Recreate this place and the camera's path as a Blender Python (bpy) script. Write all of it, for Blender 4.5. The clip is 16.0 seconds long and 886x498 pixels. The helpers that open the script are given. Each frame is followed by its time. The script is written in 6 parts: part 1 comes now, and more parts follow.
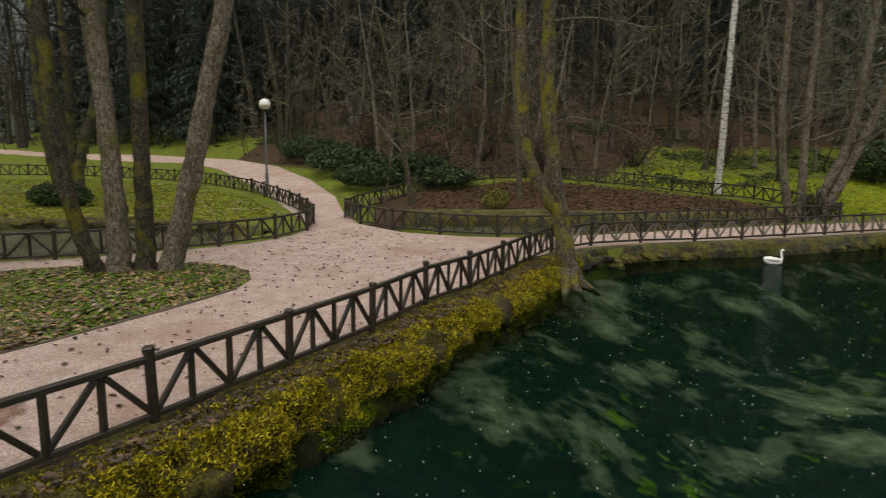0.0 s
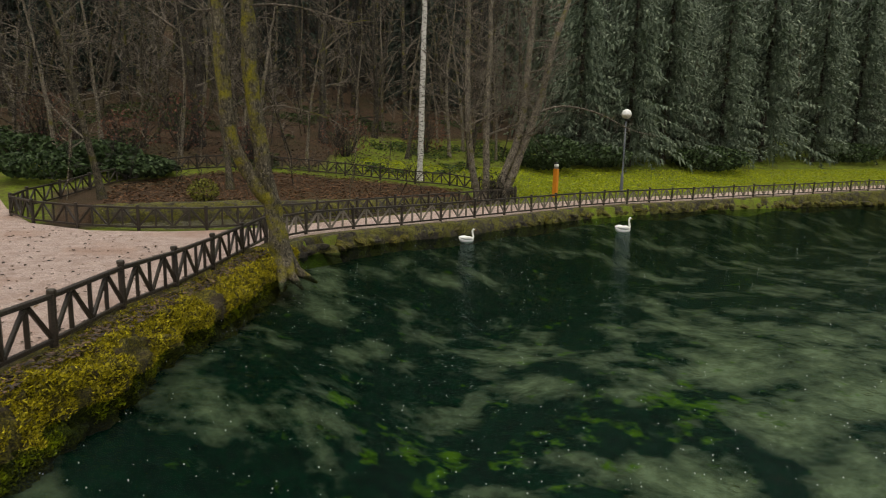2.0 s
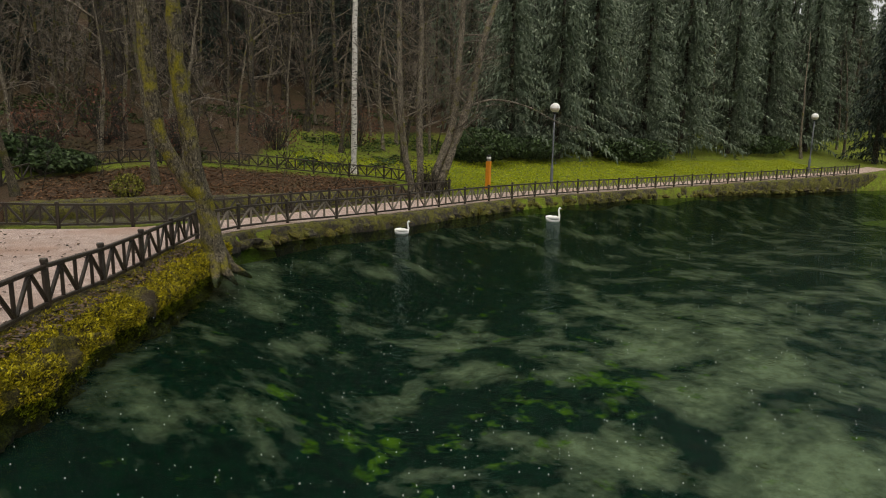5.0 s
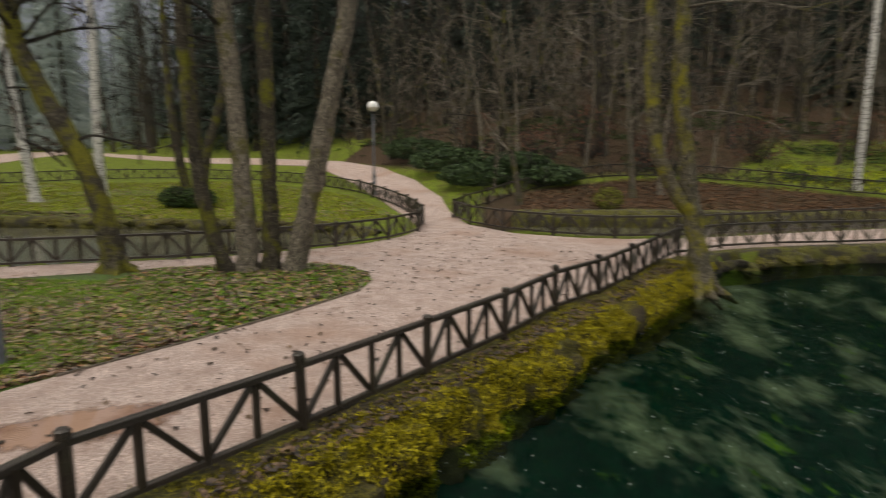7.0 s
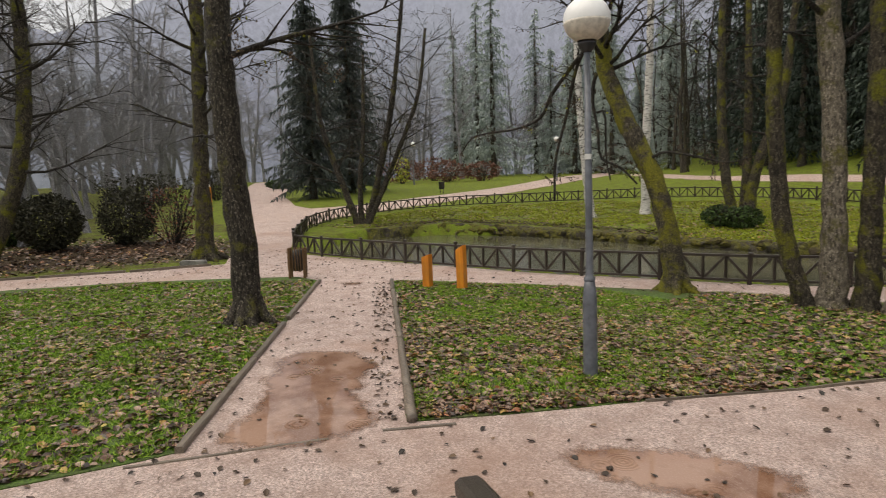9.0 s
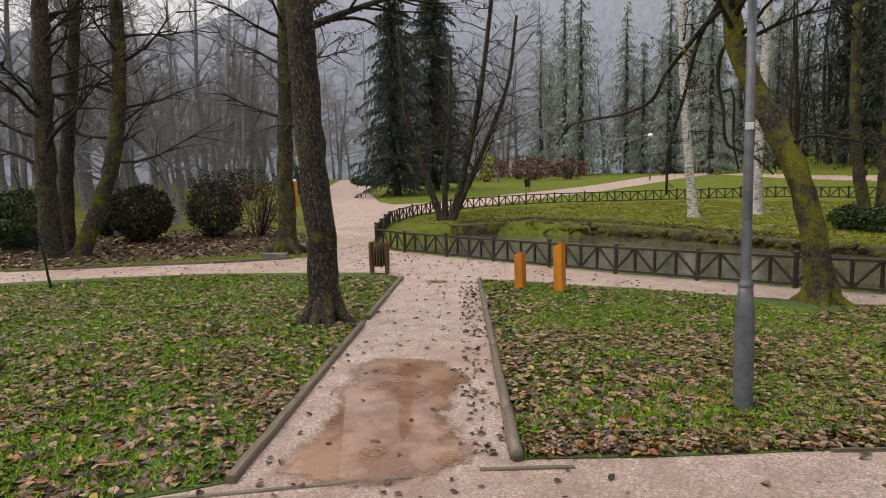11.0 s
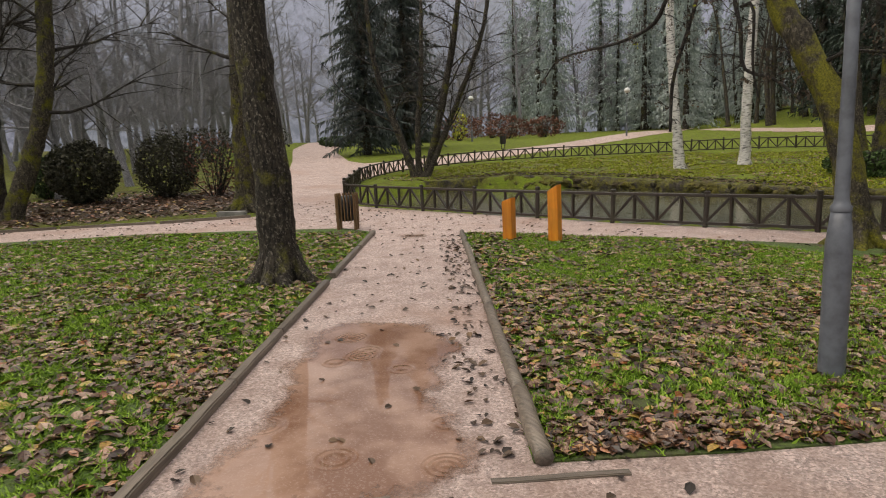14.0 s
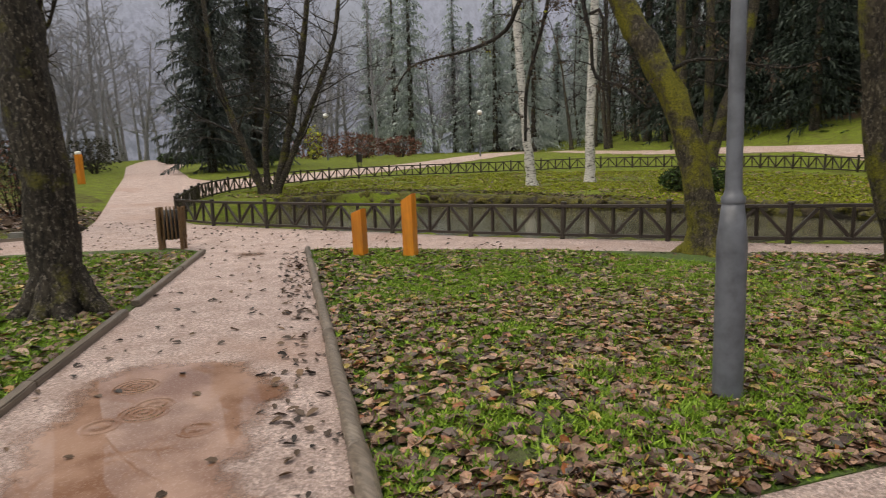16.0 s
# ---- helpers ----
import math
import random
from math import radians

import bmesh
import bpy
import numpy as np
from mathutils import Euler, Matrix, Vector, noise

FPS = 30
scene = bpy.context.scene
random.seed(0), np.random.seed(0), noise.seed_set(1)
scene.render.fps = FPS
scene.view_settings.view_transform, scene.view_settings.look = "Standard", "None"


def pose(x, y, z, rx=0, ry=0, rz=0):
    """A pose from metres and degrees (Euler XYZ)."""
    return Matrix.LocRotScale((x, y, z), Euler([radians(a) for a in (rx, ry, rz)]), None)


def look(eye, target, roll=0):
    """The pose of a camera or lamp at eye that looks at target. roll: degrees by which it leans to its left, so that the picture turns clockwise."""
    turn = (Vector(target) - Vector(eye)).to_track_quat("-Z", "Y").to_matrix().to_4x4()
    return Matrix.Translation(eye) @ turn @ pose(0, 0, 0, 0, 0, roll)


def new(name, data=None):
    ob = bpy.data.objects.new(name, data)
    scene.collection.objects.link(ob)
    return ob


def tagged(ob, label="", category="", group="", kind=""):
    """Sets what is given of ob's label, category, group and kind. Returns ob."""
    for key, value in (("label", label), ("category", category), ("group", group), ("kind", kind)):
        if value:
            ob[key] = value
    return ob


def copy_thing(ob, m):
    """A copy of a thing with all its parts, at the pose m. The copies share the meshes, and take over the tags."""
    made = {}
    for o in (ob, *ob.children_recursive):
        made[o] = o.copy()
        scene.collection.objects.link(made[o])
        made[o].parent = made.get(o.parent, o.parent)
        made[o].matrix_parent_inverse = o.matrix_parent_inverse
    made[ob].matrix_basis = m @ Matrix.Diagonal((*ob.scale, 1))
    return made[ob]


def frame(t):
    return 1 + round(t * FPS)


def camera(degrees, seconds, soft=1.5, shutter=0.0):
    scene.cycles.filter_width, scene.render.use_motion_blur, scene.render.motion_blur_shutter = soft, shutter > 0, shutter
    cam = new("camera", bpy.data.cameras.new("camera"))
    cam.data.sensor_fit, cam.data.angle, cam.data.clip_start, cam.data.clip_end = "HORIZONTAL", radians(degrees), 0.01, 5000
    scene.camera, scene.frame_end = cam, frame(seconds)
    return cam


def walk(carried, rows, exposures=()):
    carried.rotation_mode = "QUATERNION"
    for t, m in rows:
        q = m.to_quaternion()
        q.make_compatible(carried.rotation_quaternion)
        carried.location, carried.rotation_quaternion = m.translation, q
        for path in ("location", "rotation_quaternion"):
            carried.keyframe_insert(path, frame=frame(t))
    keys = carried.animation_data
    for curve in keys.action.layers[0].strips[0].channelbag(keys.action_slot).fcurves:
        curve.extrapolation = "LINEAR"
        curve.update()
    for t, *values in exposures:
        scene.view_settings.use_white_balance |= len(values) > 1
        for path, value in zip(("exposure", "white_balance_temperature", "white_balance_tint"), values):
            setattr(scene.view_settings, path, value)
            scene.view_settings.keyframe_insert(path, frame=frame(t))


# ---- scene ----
from mathutils import geometry

cam = camera(71.7, 16.0, 1.0, 0.25)
PATH = [
    (0, (0.13, 0.528, 2.359), (0.053, 2.503, 2.051), 0.8),
    (0.5, (0.128, 0.445, 2.336), (0.329, 2.411, 2.028), 0.8),
    (1, (0.196, 0.473, 2.35), (0.627, 2.401, 2.035), 1.1),
    (1.5, (0.175, 0.416, 2.323), (0.821, 2.282, 2.005), 1.3),
    (2, (0.214, 0.439, 2.343), (1.012, 2.244, 2.02), 1.4),
    (2.5, (0.209, 0.412, 2.304), (1.121, 2.162, 1.978), 1.5),
    (3, (0.202, 0.423, 2.312), (1.195, 2.127, 1.982), 1.5),
    (3.2, (0.179, 0.393, 2.308), (1.187, 2.087, 1.975), 1.5),
    (5.3, (0.095, 0.234, 2.344), (1.064, 1.949, 2.0), 1.1),
    (5.5, (0.07, 0.281, 2.342), (0.976, 2.03, 1.994), 1.0),
    (6, (-0.05, 0.414, 2.344), (0.603, 2.273, 1.999), 0.8),
    (6.3, (-0.14, 0.499, 2.334), (0.322, 2.414, 1.986), 0.8),
    (6.5, (-0.231, 0.653, 2.321), (0.05, 2.604, 1.978), 0.6),
    (7, (-0.406, 0.826, 2.358), (-0.786, 2.764, 2.046), -0.2),
    (7.3, (-0.556, 0.941, 2.348), (-1.384, 2.74, 2.072), -0.9),
    (7.5, (-0.753, 0.924, 2.346), (-1.797, 2.61, 2.087), -1.1),
    (8, (-1.06, 1.037, 2.336), (-2.399, 2.504, 2.098), -1.5),
    (8.5, (-1.384, 1.152, 2.311), (-2.902, 2.433, 2.081), -2.0),
    (9, (-1.724, 1.229, 2.292), (-3.391, 2.31, 2.07), -1.8),
    (9.5, (-2.029, 1.332, 2.245), (-3.745, 2.34, 2.041), -2.1),
    (10, (-2.324, 1.468, 2.219), (-4.069, 2.427, 2.03), -2.0),
    (10.2, (-2.435, 1.508, 2.192), (-4.201, 2.428, 2.009), -2.0),
    (12.3, (-3.552, 1.891, 1.928), (-5.368, 2.691, 1.674), -1.7),
    (12.5, (-3.629, 1.929, 1.903), (-5.445, 2.725, 1.64), -2.3),
    (13, (-3.889, 2.028, 1.838), (-5.703, 2.824, 1.565), -2.2),
    (13.5, (-4.077, 2.084, 1.729), (-5.881, 2.896, 1.436), -2.5),
    (14, (-4.281, 2.226, 1.634), (-6.025, 3.147, 1.303), -2.2),
    (14.5, (-4.518, 2.34, 1.515), (-6.234, 3.307, 1.168), -2.1),
    (15, (-4.72, 2.469, 1.464), (-6.38, 3.533, 1.13), -2.0),
    (15.5, (-4.916, 2.711, 1.392), (-6.525, 3.864, 1.099), -1.8),
    (16, (-5.05, 2.918, 1.386), (-6.545, 4.217, 1.109), -1.6),
]
EXPOSURES = [(0.0, 0.38, 7500, 8), (6.6, 0.38, 7500, 8), (8.0, 0.64, 7400, 10), (16.0, 0.66, 7400, 12)]
walk(cam, [(t, look(eye, target, roll)) for t, eye, target, roll in PATH], EXPOSURES)

# ---- world and light: rainy overcast day ----
world = bpy.data.worlds.new("sky")
scene.world = world
world.use_nodes = True
wn, wl = world.node_tree.nodes, world.node_tree.links
sky = wn.new("ShaderNodeTexSky")
sky.sky_type, sky.sun_disc = "NISHITA", False
sky.sun_elevation, sky.sun_rotation = radians(69), radians(200)
sky.dust_density, sky.air_density = 4.0, 1.0
soft_sky = wn.new("ShaderNodeMixRGB")
soft_sky.inputs["Fac"].default_value = 0.75
soft_sky.inputs["Color2"].default_value = (7.5, 7.9, 8.6, 1)
wl.new(sky.outputs["Color"], soft_sky.inputs["Color1"])
wl.new(soft_sky.outputs["Color"], wn["Background"].inputs["Color"])
wn["Background"].inputs["Strength"].default_value = 0.075
sun = new("sun", bpy.data.lights.new("sun", "SUN"))
sun.data.energy, sun.data.angle, sun.data.color = 1.5, radians(70), (1, 0.97, 0.92)
sun.matrix_world = look((0, 0, 0), (math.sin(radians(200)) * -0.36, math.cos(radians(200)) * -0.36, -0.93))


# ---- materials ----
def material(name, build):
    m = bpy.data.materials.new(name)
    m.use_nodes = True
    n, l = m.node_tree.nodes, m.node_tree.links
    build(m, n, l, n["Principled BSDF"])
    return m


def place(n, l, scale, stretch=(1, 1, 1), local=False):
    """Coordinates in metres times scale."""
    src = n.new("ShaderNodeTexCoord").outputs["Object"] if local else n.new("ShaderNodeNewGeometry").outputs["Position"]
    mp = n.new("ShaderNodeMapping")
    mp.inputs["Scale"].default_value = [scale * s for s in stretch]
    l.new(src, mp.inputs["Vector"])
    return mp.outputs["Vector"]


def noise_tex(n, l, scale, detail=4, rough=0.6, stretch=(1, 1, 1), local=False):
    t = n.new("ShaderNodeTexNoise")
    t.inputs["Scale"].default_value, t.inputs["Detail"].default_value, t.inputs["Roughness"].default_value = 1, detail, rough
    l.new(place(n, l, scale, stretch, local), t.inputs["Vector"])
    return t.outputs["Fac"]


def ramp(n, l, fac, *stops):
    r = n.new("ShaderNodeValToRGB")
    e = r.color_ramp.elements
    while len(e) < len(stops):
        e.new(0.5)
    for el, (p, c) in zip(e, stops):
        el.position, el.color = p, (*c, 1) if len(c) == 3 else c
    l.new(fac, r.inputs["Fac"])
    return r.outputs["Color"]


def mix(n, l, fac, a, b, mode="MIX"):
    m = n.new("ShaderNodeMixRGB")
    m.blend_type = mode
    for key, v in (("Fac", fac), ("Color1", a), ("Color2", b)):
        if isinstance(v, (int, float)):
            m.inputs[key].default_value = v
        elif isinstance(v, tuple):
            m.inputs[key].default_value = (*v, 1)
        else:
            l.new(v, m.inputs[key])
    return m.outputs["Color"]


def bump(n, l, p, height, strength, dist=0.02):
    b = n.new("ShaderNodeBump")
    b.inputs["Strength"].default_value, b.inputs["Distance"].default_value = strength, dist
    l.new(height, b.inputs["Height"])
    l.new(b.outputs["Normal"], p.inputs["Normal"])


def white(v):
    return (v, v, v)


def b_gravel(m, n, l, p):
    big = noise_tex(n, l, 0.45, 3)
    mid = noise_tex(n, l, 3.0, 4)
    fine = noise_tex(n, l, 38, 6, 0.9)
    grit = n.new("ShaderNodeTexVoronoi")
    grit.inputs["Scale"].default_value = 1.0
    l.new(place(n, l, 75), grit.inputs["Vector"])
    c = ramp(n, l, fine, (0.32, (0.18, 0.125, 0.108)), (0.5, (0.46, 0.355, 0.32)), (0.7, (0.78, 0.66, 0.61)))
    c = mix(n, l, 0.75, c, ramp(n, l, grit.outputs["Color"], (0.15, white(0.45)), (0.5, white(1.0)), (0.9, white(1.5))), "MULTIPLY")
    c = mix(n, l, ramp(n, l, mid, (0.4, white(0)), (0.7, white(0.6))), c, (0.25, 0.165, 0.13))
    c = mix(n, l, ramp(n, l, big, (0.52, white(0)), (0.68, white(0.55))), c, (0.34, 0.2, 0.14))
    l.new(c, p.inputs["Base Color"])
    l.new(ramp(n, l, big, (0.4, white(0.75)), (0.7, white(0.42))), p.inputs["Roughness"])
    bump(n, l, p, fine, 0.8, 0.02)


GRAVEL = material("pink_gravel", b_gravel)


def b_soil(m, n, l, p):
    att = n.new("ShaderNodeAttribute")
    att.attribute_name = "litter"
    big = noise_tex(n, l, 0.35, 4)
    mid = noise_tex(n, l, 2.2, 5, 0.7)
    fine = noise_tex(n, l, 26, 4, 0.75)
    grass = ramp(n, l, fine, (0.3, (0.03, 0.05, 0.006)), (0.5, (0.135, 0.19, 0.015)), (0.75, (0.27, 0.32, 0.035)))
    grass = mix(n, l, ramp(n, l, mid, (0.42, white(0)), (0.62, white(0.75))), grass, (0.085, 0.075, 0.022))
    leaf = ramp(n, l, fine, (0.3, (0.014, 0.009, 0.006)), (0.5, (0.06, 0.037, 0.022)), (0.75, (0.15, 0.095, 0.055)))
    leaf = mix(n, l, ramp(n, l, big, (0.45, white(0)), (0.7, white(0.5))), leaf, (0.03, 0.036, 0.01))
    fac = mix(n, l, 1.0, att.outputs["Color"], ramp(n, l, mid, (0.2, white(-0.0)), (0.8, white(0.35))), "ADD")
    l.new(mix(n, l, ramp(n, l, fac, (0.35, white(0)), (0.75, white(1))), grass, leaf), p.inputs["Base Color"])
    p.inputs["Roughness"].default_value = 0.85
    p.inputs["Specular IOR Level"].default_value = 0.2
    bump(n, l, p, fine, 0.9, 0.05)


SOIL = material("grass_and_leaf_litter", b_soil)


def b_lawn(m, n, l, p):
    mid = noise_tex(n, l, 1.3, 5, 0.7)
    fine = noise_tex(n, l, 30, 4, 0.75)
    c = ramp(n, l, fine, (0.3, (0.016, 0.026, 0.005)), (0.5, (0.06, 0.115, 0.012)), (0.75, (0.13, 0.22, 0.028)))
    c = mix(n, l, ramp(n, l, mid, (0.45, white(0)), (0.65, white(0.7))), c, (0.06, 0.042, 0.024))
    l.new(c, p.inputs["Base Color"])
    p.inputs["Roughness"].default_value = 0.8
    bump(n, l, p, fine, 0.9, 0.04)


LAWN = material("wet_lawn", b_lawn)


def b_moss(m, n, l, p):
    big = noise_tex(n, l, 1.6, 4, 0.65)
    fine = noise_tex(n, l, 34, 4, 0.8)
    c = ramp(n, l, fine, (0.36, (0.008, 0.008, 0.002)), (0.5, (0.075, 0.066, 0.004)), (0.68, (0.26, 0.225, 0.012)))
    c = mix(n, l, ramp(n, l, big, (0.4, white(0.95)), (0.52, white(0))), c, mix(n, l, fine, (0.006, 0.005, 0.003), (0.085, 0.06, 0.03)))
    l.new(c, p.inputs["Base Color"])
    p.inputs["Roughness"].default_value = 0.9
    bump(n, l, p, fine, 1.0, 0.05)


MOSS = material("yellow_green_moss", b_moss)


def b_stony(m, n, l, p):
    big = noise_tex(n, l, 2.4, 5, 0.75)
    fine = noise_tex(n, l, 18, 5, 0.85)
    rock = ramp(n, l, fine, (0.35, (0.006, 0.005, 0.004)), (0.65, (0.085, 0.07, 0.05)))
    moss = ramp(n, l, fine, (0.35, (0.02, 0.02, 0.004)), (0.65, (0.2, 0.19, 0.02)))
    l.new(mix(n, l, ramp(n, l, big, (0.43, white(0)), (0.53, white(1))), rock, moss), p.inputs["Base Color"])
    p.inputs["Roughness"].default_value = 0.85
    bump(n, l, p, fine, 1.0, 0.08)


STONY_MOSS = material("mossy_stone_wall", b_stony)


def bark(name, dark, light, moss=0.0, scale=1.0, mosscol=(0.13, 0.125, 0.02), flecks=0.6):
    def b(m, n, l, p):
        ridge = noise_tex(n, l, 26 * scale, 5, 0.75, (1, 1, 0.3))
        spots = noise_tex(n, l, 3.2, 5, 0.75)
        c = ramp(n, l, ridge, (0.4, dark), (0.62, light))
        fleck = noise_tex(n, l, 30, 5, 0.75, (1, 1, 0.7))
        c = mix(n, l, ramp(n, l, fleck, (0.55, white(0)), (0.61, white(flecks))), c, tuple(min(1, v * 2.0 + 0.07) for v in light))
        c = mix(n, l, ramp(n, l, spots, (0.5, white(0)), (0.62, white(0.5))), c, tuple(v * 0.7 for v in dark))
        if moss:
            g = noise_tex(n, l, 2.1, 5, 0.7)
            fuzz = ramp(n, l, noise_tex(n, l, 40, 4, 0.8), (0.35, tuple(v * 0.25 for v in mosscol)), (0.65, tuple(v * 1.35 for v in mosscol)))
            c = mix(n, l, ramp(n, l, g, (0.62 - moss * 0.35, white(0)), (0.72 - moss * 0.3, white(0.9))), c, fuzz)
        l.new(c, p.inputs["Base Color"])
        p.inputs["Roughness"].default_value = 0.75
        p.inputs["Specular IOR Level"].default_value = 0.25
        bump(n, l, p, ridge, 1.0, 0.05)
    return material(name, b)


BARK_DARK = bark("dark_lichen_bark", (0.009, 0.0075, 0.006), (0.07, 0.058, 0.042), 0.2, flecks=0.95)
BARK_GREEN = bark("bark_under_thick_moss", (0.014, 0.012, 0.008), (0.085, 0.07, 0.047), 0.58, mosscol=(0.19, 0.18, 0.014))
BARK_MOSS = bark("mossy_bark", (0.012, 0.01, 0.007), (0.085, 0.07, 0.047), 0.36, mosscol=(0.15, 0.15, 0.01))
BARK_GREY = bark("grey_lichen_bark", (0.045, 0.037, 0.028), (0.25, 0.215, 0.165), 0.22)
BARK_ALDER = bark("lichen_and_moss_bark", (0.02, 0.017, 0.011), (0.17, 0.145, 0.1), 0.44, mosscol=(0.24, 0.215, 0.013))
BARK_WOOD = bark("dull_mossy_bark", (0.02, 0.017, 0.011), (0.13, 0.11, 0.078), 0.28, mosscol=(0.09, 0.09, 0.015))
TWIG = bark("wet_twig_bark", (0.012, 0.0105, 0.009), (0.048, 0.041, 0.035), 0.1)
TWIG_PALE = bark("pale_twig_bark", (0.06, 0.05, 0.04), (0.24, 0.205, 0.165), 0.2)
# Haze over the distant bare trees is painted into this pale bark.
HAZED_BARK = bark("haze_pale_bark", (0.15, 0.149, 0.158), (0.27, 0.266, 0.284), 0.0)


def b_birch(m, n, l, p):
    band = noise_tex(n, l, 9, 4, 0.7, (0.6, 0.6, 2.2))
    low = noise_tex(n, l, 2.5, 4, 0.7)
    c = ramp(n, l, band, (0.36, (0.035, 0.032, 0.03)), (0.48, (0.5, 0.48, 0.45)), (0.8, (0.74, 0.72, 0.69)))
    c = mix(n, l, ramp(n, l, low, (0.58, white(0)), (0.7, white(0.6))), c, (0.14, 0.15, 0.08))
    l.new(c, p.inputs["Base Color"])
    p.inputs["Roughness"].default_value = 0.6
    bump(n, l, p, band, 0.5, 0.02)


BIRCH = material("white_birch_bark", b_birch)


def b_wood(dark, light, rough, scale=1.0, axis=(0.05, 1, 1)):
    def b(m, n, l, p):
        grain = noise_tex(n, l, 60 * scale, 4, 0.65, axis, True)
        big = noise_tex(n, l, 2.0, 3)
        info = n.new("ShaderNodeObjectInfo")
        c = ramp(n, l, grain, (0.3, dark), (0.7, light))
        c = mix(n, l, ramp(n, l, big, (0.5, white(0)), (0.75, white(0.35))), c, (0.06, 0.065, 0.03))
        c = mix(n, l, ramp(n, l, info.outputs["Random"], (0, white(0)), (1, white(0.4))), c, tuple(v * 0.6 for v in dark))
        l.new(c, p.inputs["Base Color"])
        p.inputs["Roughness"].default_value = rough
        bump(n, l, p, grain, 0.5, 0.01)
    return b


FENCE_WOOD = material("dark_wet_fence_wood", b_wood((0.011, 0.008, 0.006), (0.055, 0.04, 0.03), 0.38))
# Paler grey wood for the far fence braces, planks and sawn ends.
PALE_WOOD = material("pale_grey_wood", b_wood((0.1, 0.085, 0.07), (0.26, 0.22, 0.18), 0.6))
LOG_WOOD = material("wet_brown_log", b_wood((0.07, 0.056, 0.043), (0.24, 0.195, 0.15), 0.45))
ORANGE = material("orange_stained_wood", b_wood((0.68, 0.2, 0.012), (0.9, 0.36, 0.035), 0.4, 0.5, (1, 1, 0.05)))
BIN_WOOD = material("brown_slat_wood", b_wood((0.1, 0.052, 0.02), (0.25, 0.135, 0.055), 0.5, 0.6, (1, 1, 0.06)))
END_GRAIN = material("pale_end_grain", b_wood((0.3, 0.2, 0.12), (0.5, 0.38, 0.25), 0.7))


def plain(name, colour, rough, metal=0.0, vary=0.25, scale=14):
    def b(m, n, l, p):
        a = noise_tex(n, l, scale, 4)
        l.new(mix(n, l, ramp(n, l, a, (0.4, white(0)), (0.7, white(1))), colour, tuple(v * (1 - vary) for v in colour)), p.inputs["Base Color"])
        l.new(ramp(n, l, a, (0.3, white(rough * 0.8)), (0.7, white(min(1, rough * 1.2)))), p.inputs["Roughness"])
        p.inputs["Metallic"].default_value = metal
        bump(n, l, p, a, 0.15, 0.005)
    return material(name, b)


GREY_PAINT = plain("grey_painted_steel", (0.115, 0.125, 0.145), 0.4, 0.0, 0.45, 9)
GLOBE_WHITE = plain("milky_globe", (0.8, 0.8, 0.8), 0.35, 0, 0.12, 5)
# Lower globe half: duller and more strongly mottled than the upper one.
GLOBE_LOWER = plain("mottled_globe_bottom", (0.62, 0.57, 0.5), 0.45, 0, 0.35, 16)
BLACK_IRON = plain("black_iron", (0.02, 0.02, 0.022), 0.4)
SWAN_WHITE = plain("swan_plumage", (0.82, 0.82, 0.8), 0.7, 0, 0.08, 8)
SWAN_BILL = plain("swan_bill", (0.4, 0.12, 0.03), 0.5)
STONE = plain("grey_stone", (0.25, 0.24, 0.22), 0.8, 0, 0.5, 5)
STICKER = plain("pale_sticker", (0.6, 0.6, 0.58), 0.5)
PAPER_LEAF = plain("pale_litter", (0.6, 0.55, 0.5), 0.7)


def b_leaf(m, n, l, p):
    info = n.new("ShaderNodeNewGeometry")
    c = ramp(n, l, info.outputs["Random Per Island"], (0, (0.022, 0.013, 0.009)), (0.32, (0.08, 0.039, 0.023)), (0.6, (0.19, 0.11, 0.07)), (0.82, (0.4, 0.27, 0.19)), (0.93, (0.3, 0.1, 0.035)), (1.0, (0.4, 0.32, 0.07)))
    l.new(c, p.inputs["Base Color"])
    vein = noise_tex(n, l, 90, 3, 0.7)
    l.new(mix(n, l, 1.0, c, ramp(n, l, vein, (0.35, white(0.55)), (0.65, white(1.2))), "MULTIPLY"), p.inputs["Base Color"])
    p.inputs["Roughness"].default_value = 0.34


LEAF = material("fallen_leaves", b_leaf)


def b_litter(m, n, l, p):
    info = n.new("ShaderNodeNewGeometry")
    l.new(ramp(n, l, info.outputs["Random Per Island"], (0, (0.01, 0.007, 0.005)), (0.5, (0.045, 0.026, 0.014)), (0.85, (0.1, 0.058, 0.03)), (1.0, (0.17, 0.1, 0.05))), p.inputs["Base Color"])
    p.inputs["Roughness"].default_value = 0.6


LITTER = material("dark_leaf_litter", b_litter)


def b_blade(lo, hi):
    def b(m, n, l, p):
        info = n.new("ShaderNodeNewGeometry")
        l.new(ramp(n, l, info.outputs["Random Per Island"], (0, lo), (1, hi)), p.inputs["Base Color"])
        p.inputs["Roughness"].default_value = 0.6
        p.inputs["Specular IOR Level"].default_value = 0.25
    return b


BLADE = material("grass_blades", b_blade((0.055, 0.12, 0.009), (0.27, 0.42, 0.045)))
LAWN_BLADE = material("yellowing_grass_blades", b_blade((0.08, 0.1, 0.007), (0.36, 0.4, 0.03)))
MOSS_TUFT = material("moss_tufts", b_blade((0.035, 0.031, 0.002), (0.5, 0.43, 0.018)))
NEEDLE = material("spruce_needles", b_blade((0.012, 0.022, 0.017), (0.05, 0.07, 0.052)))
# Needles greyed and lightened: haze above the far lawn, put into colour.
NEEDLE_EAST_HAZED = material("haze_tinted_spruce_needles", b_blade((0.07, 0.1, 0.07), (0.2, 0.245, 0.172)))
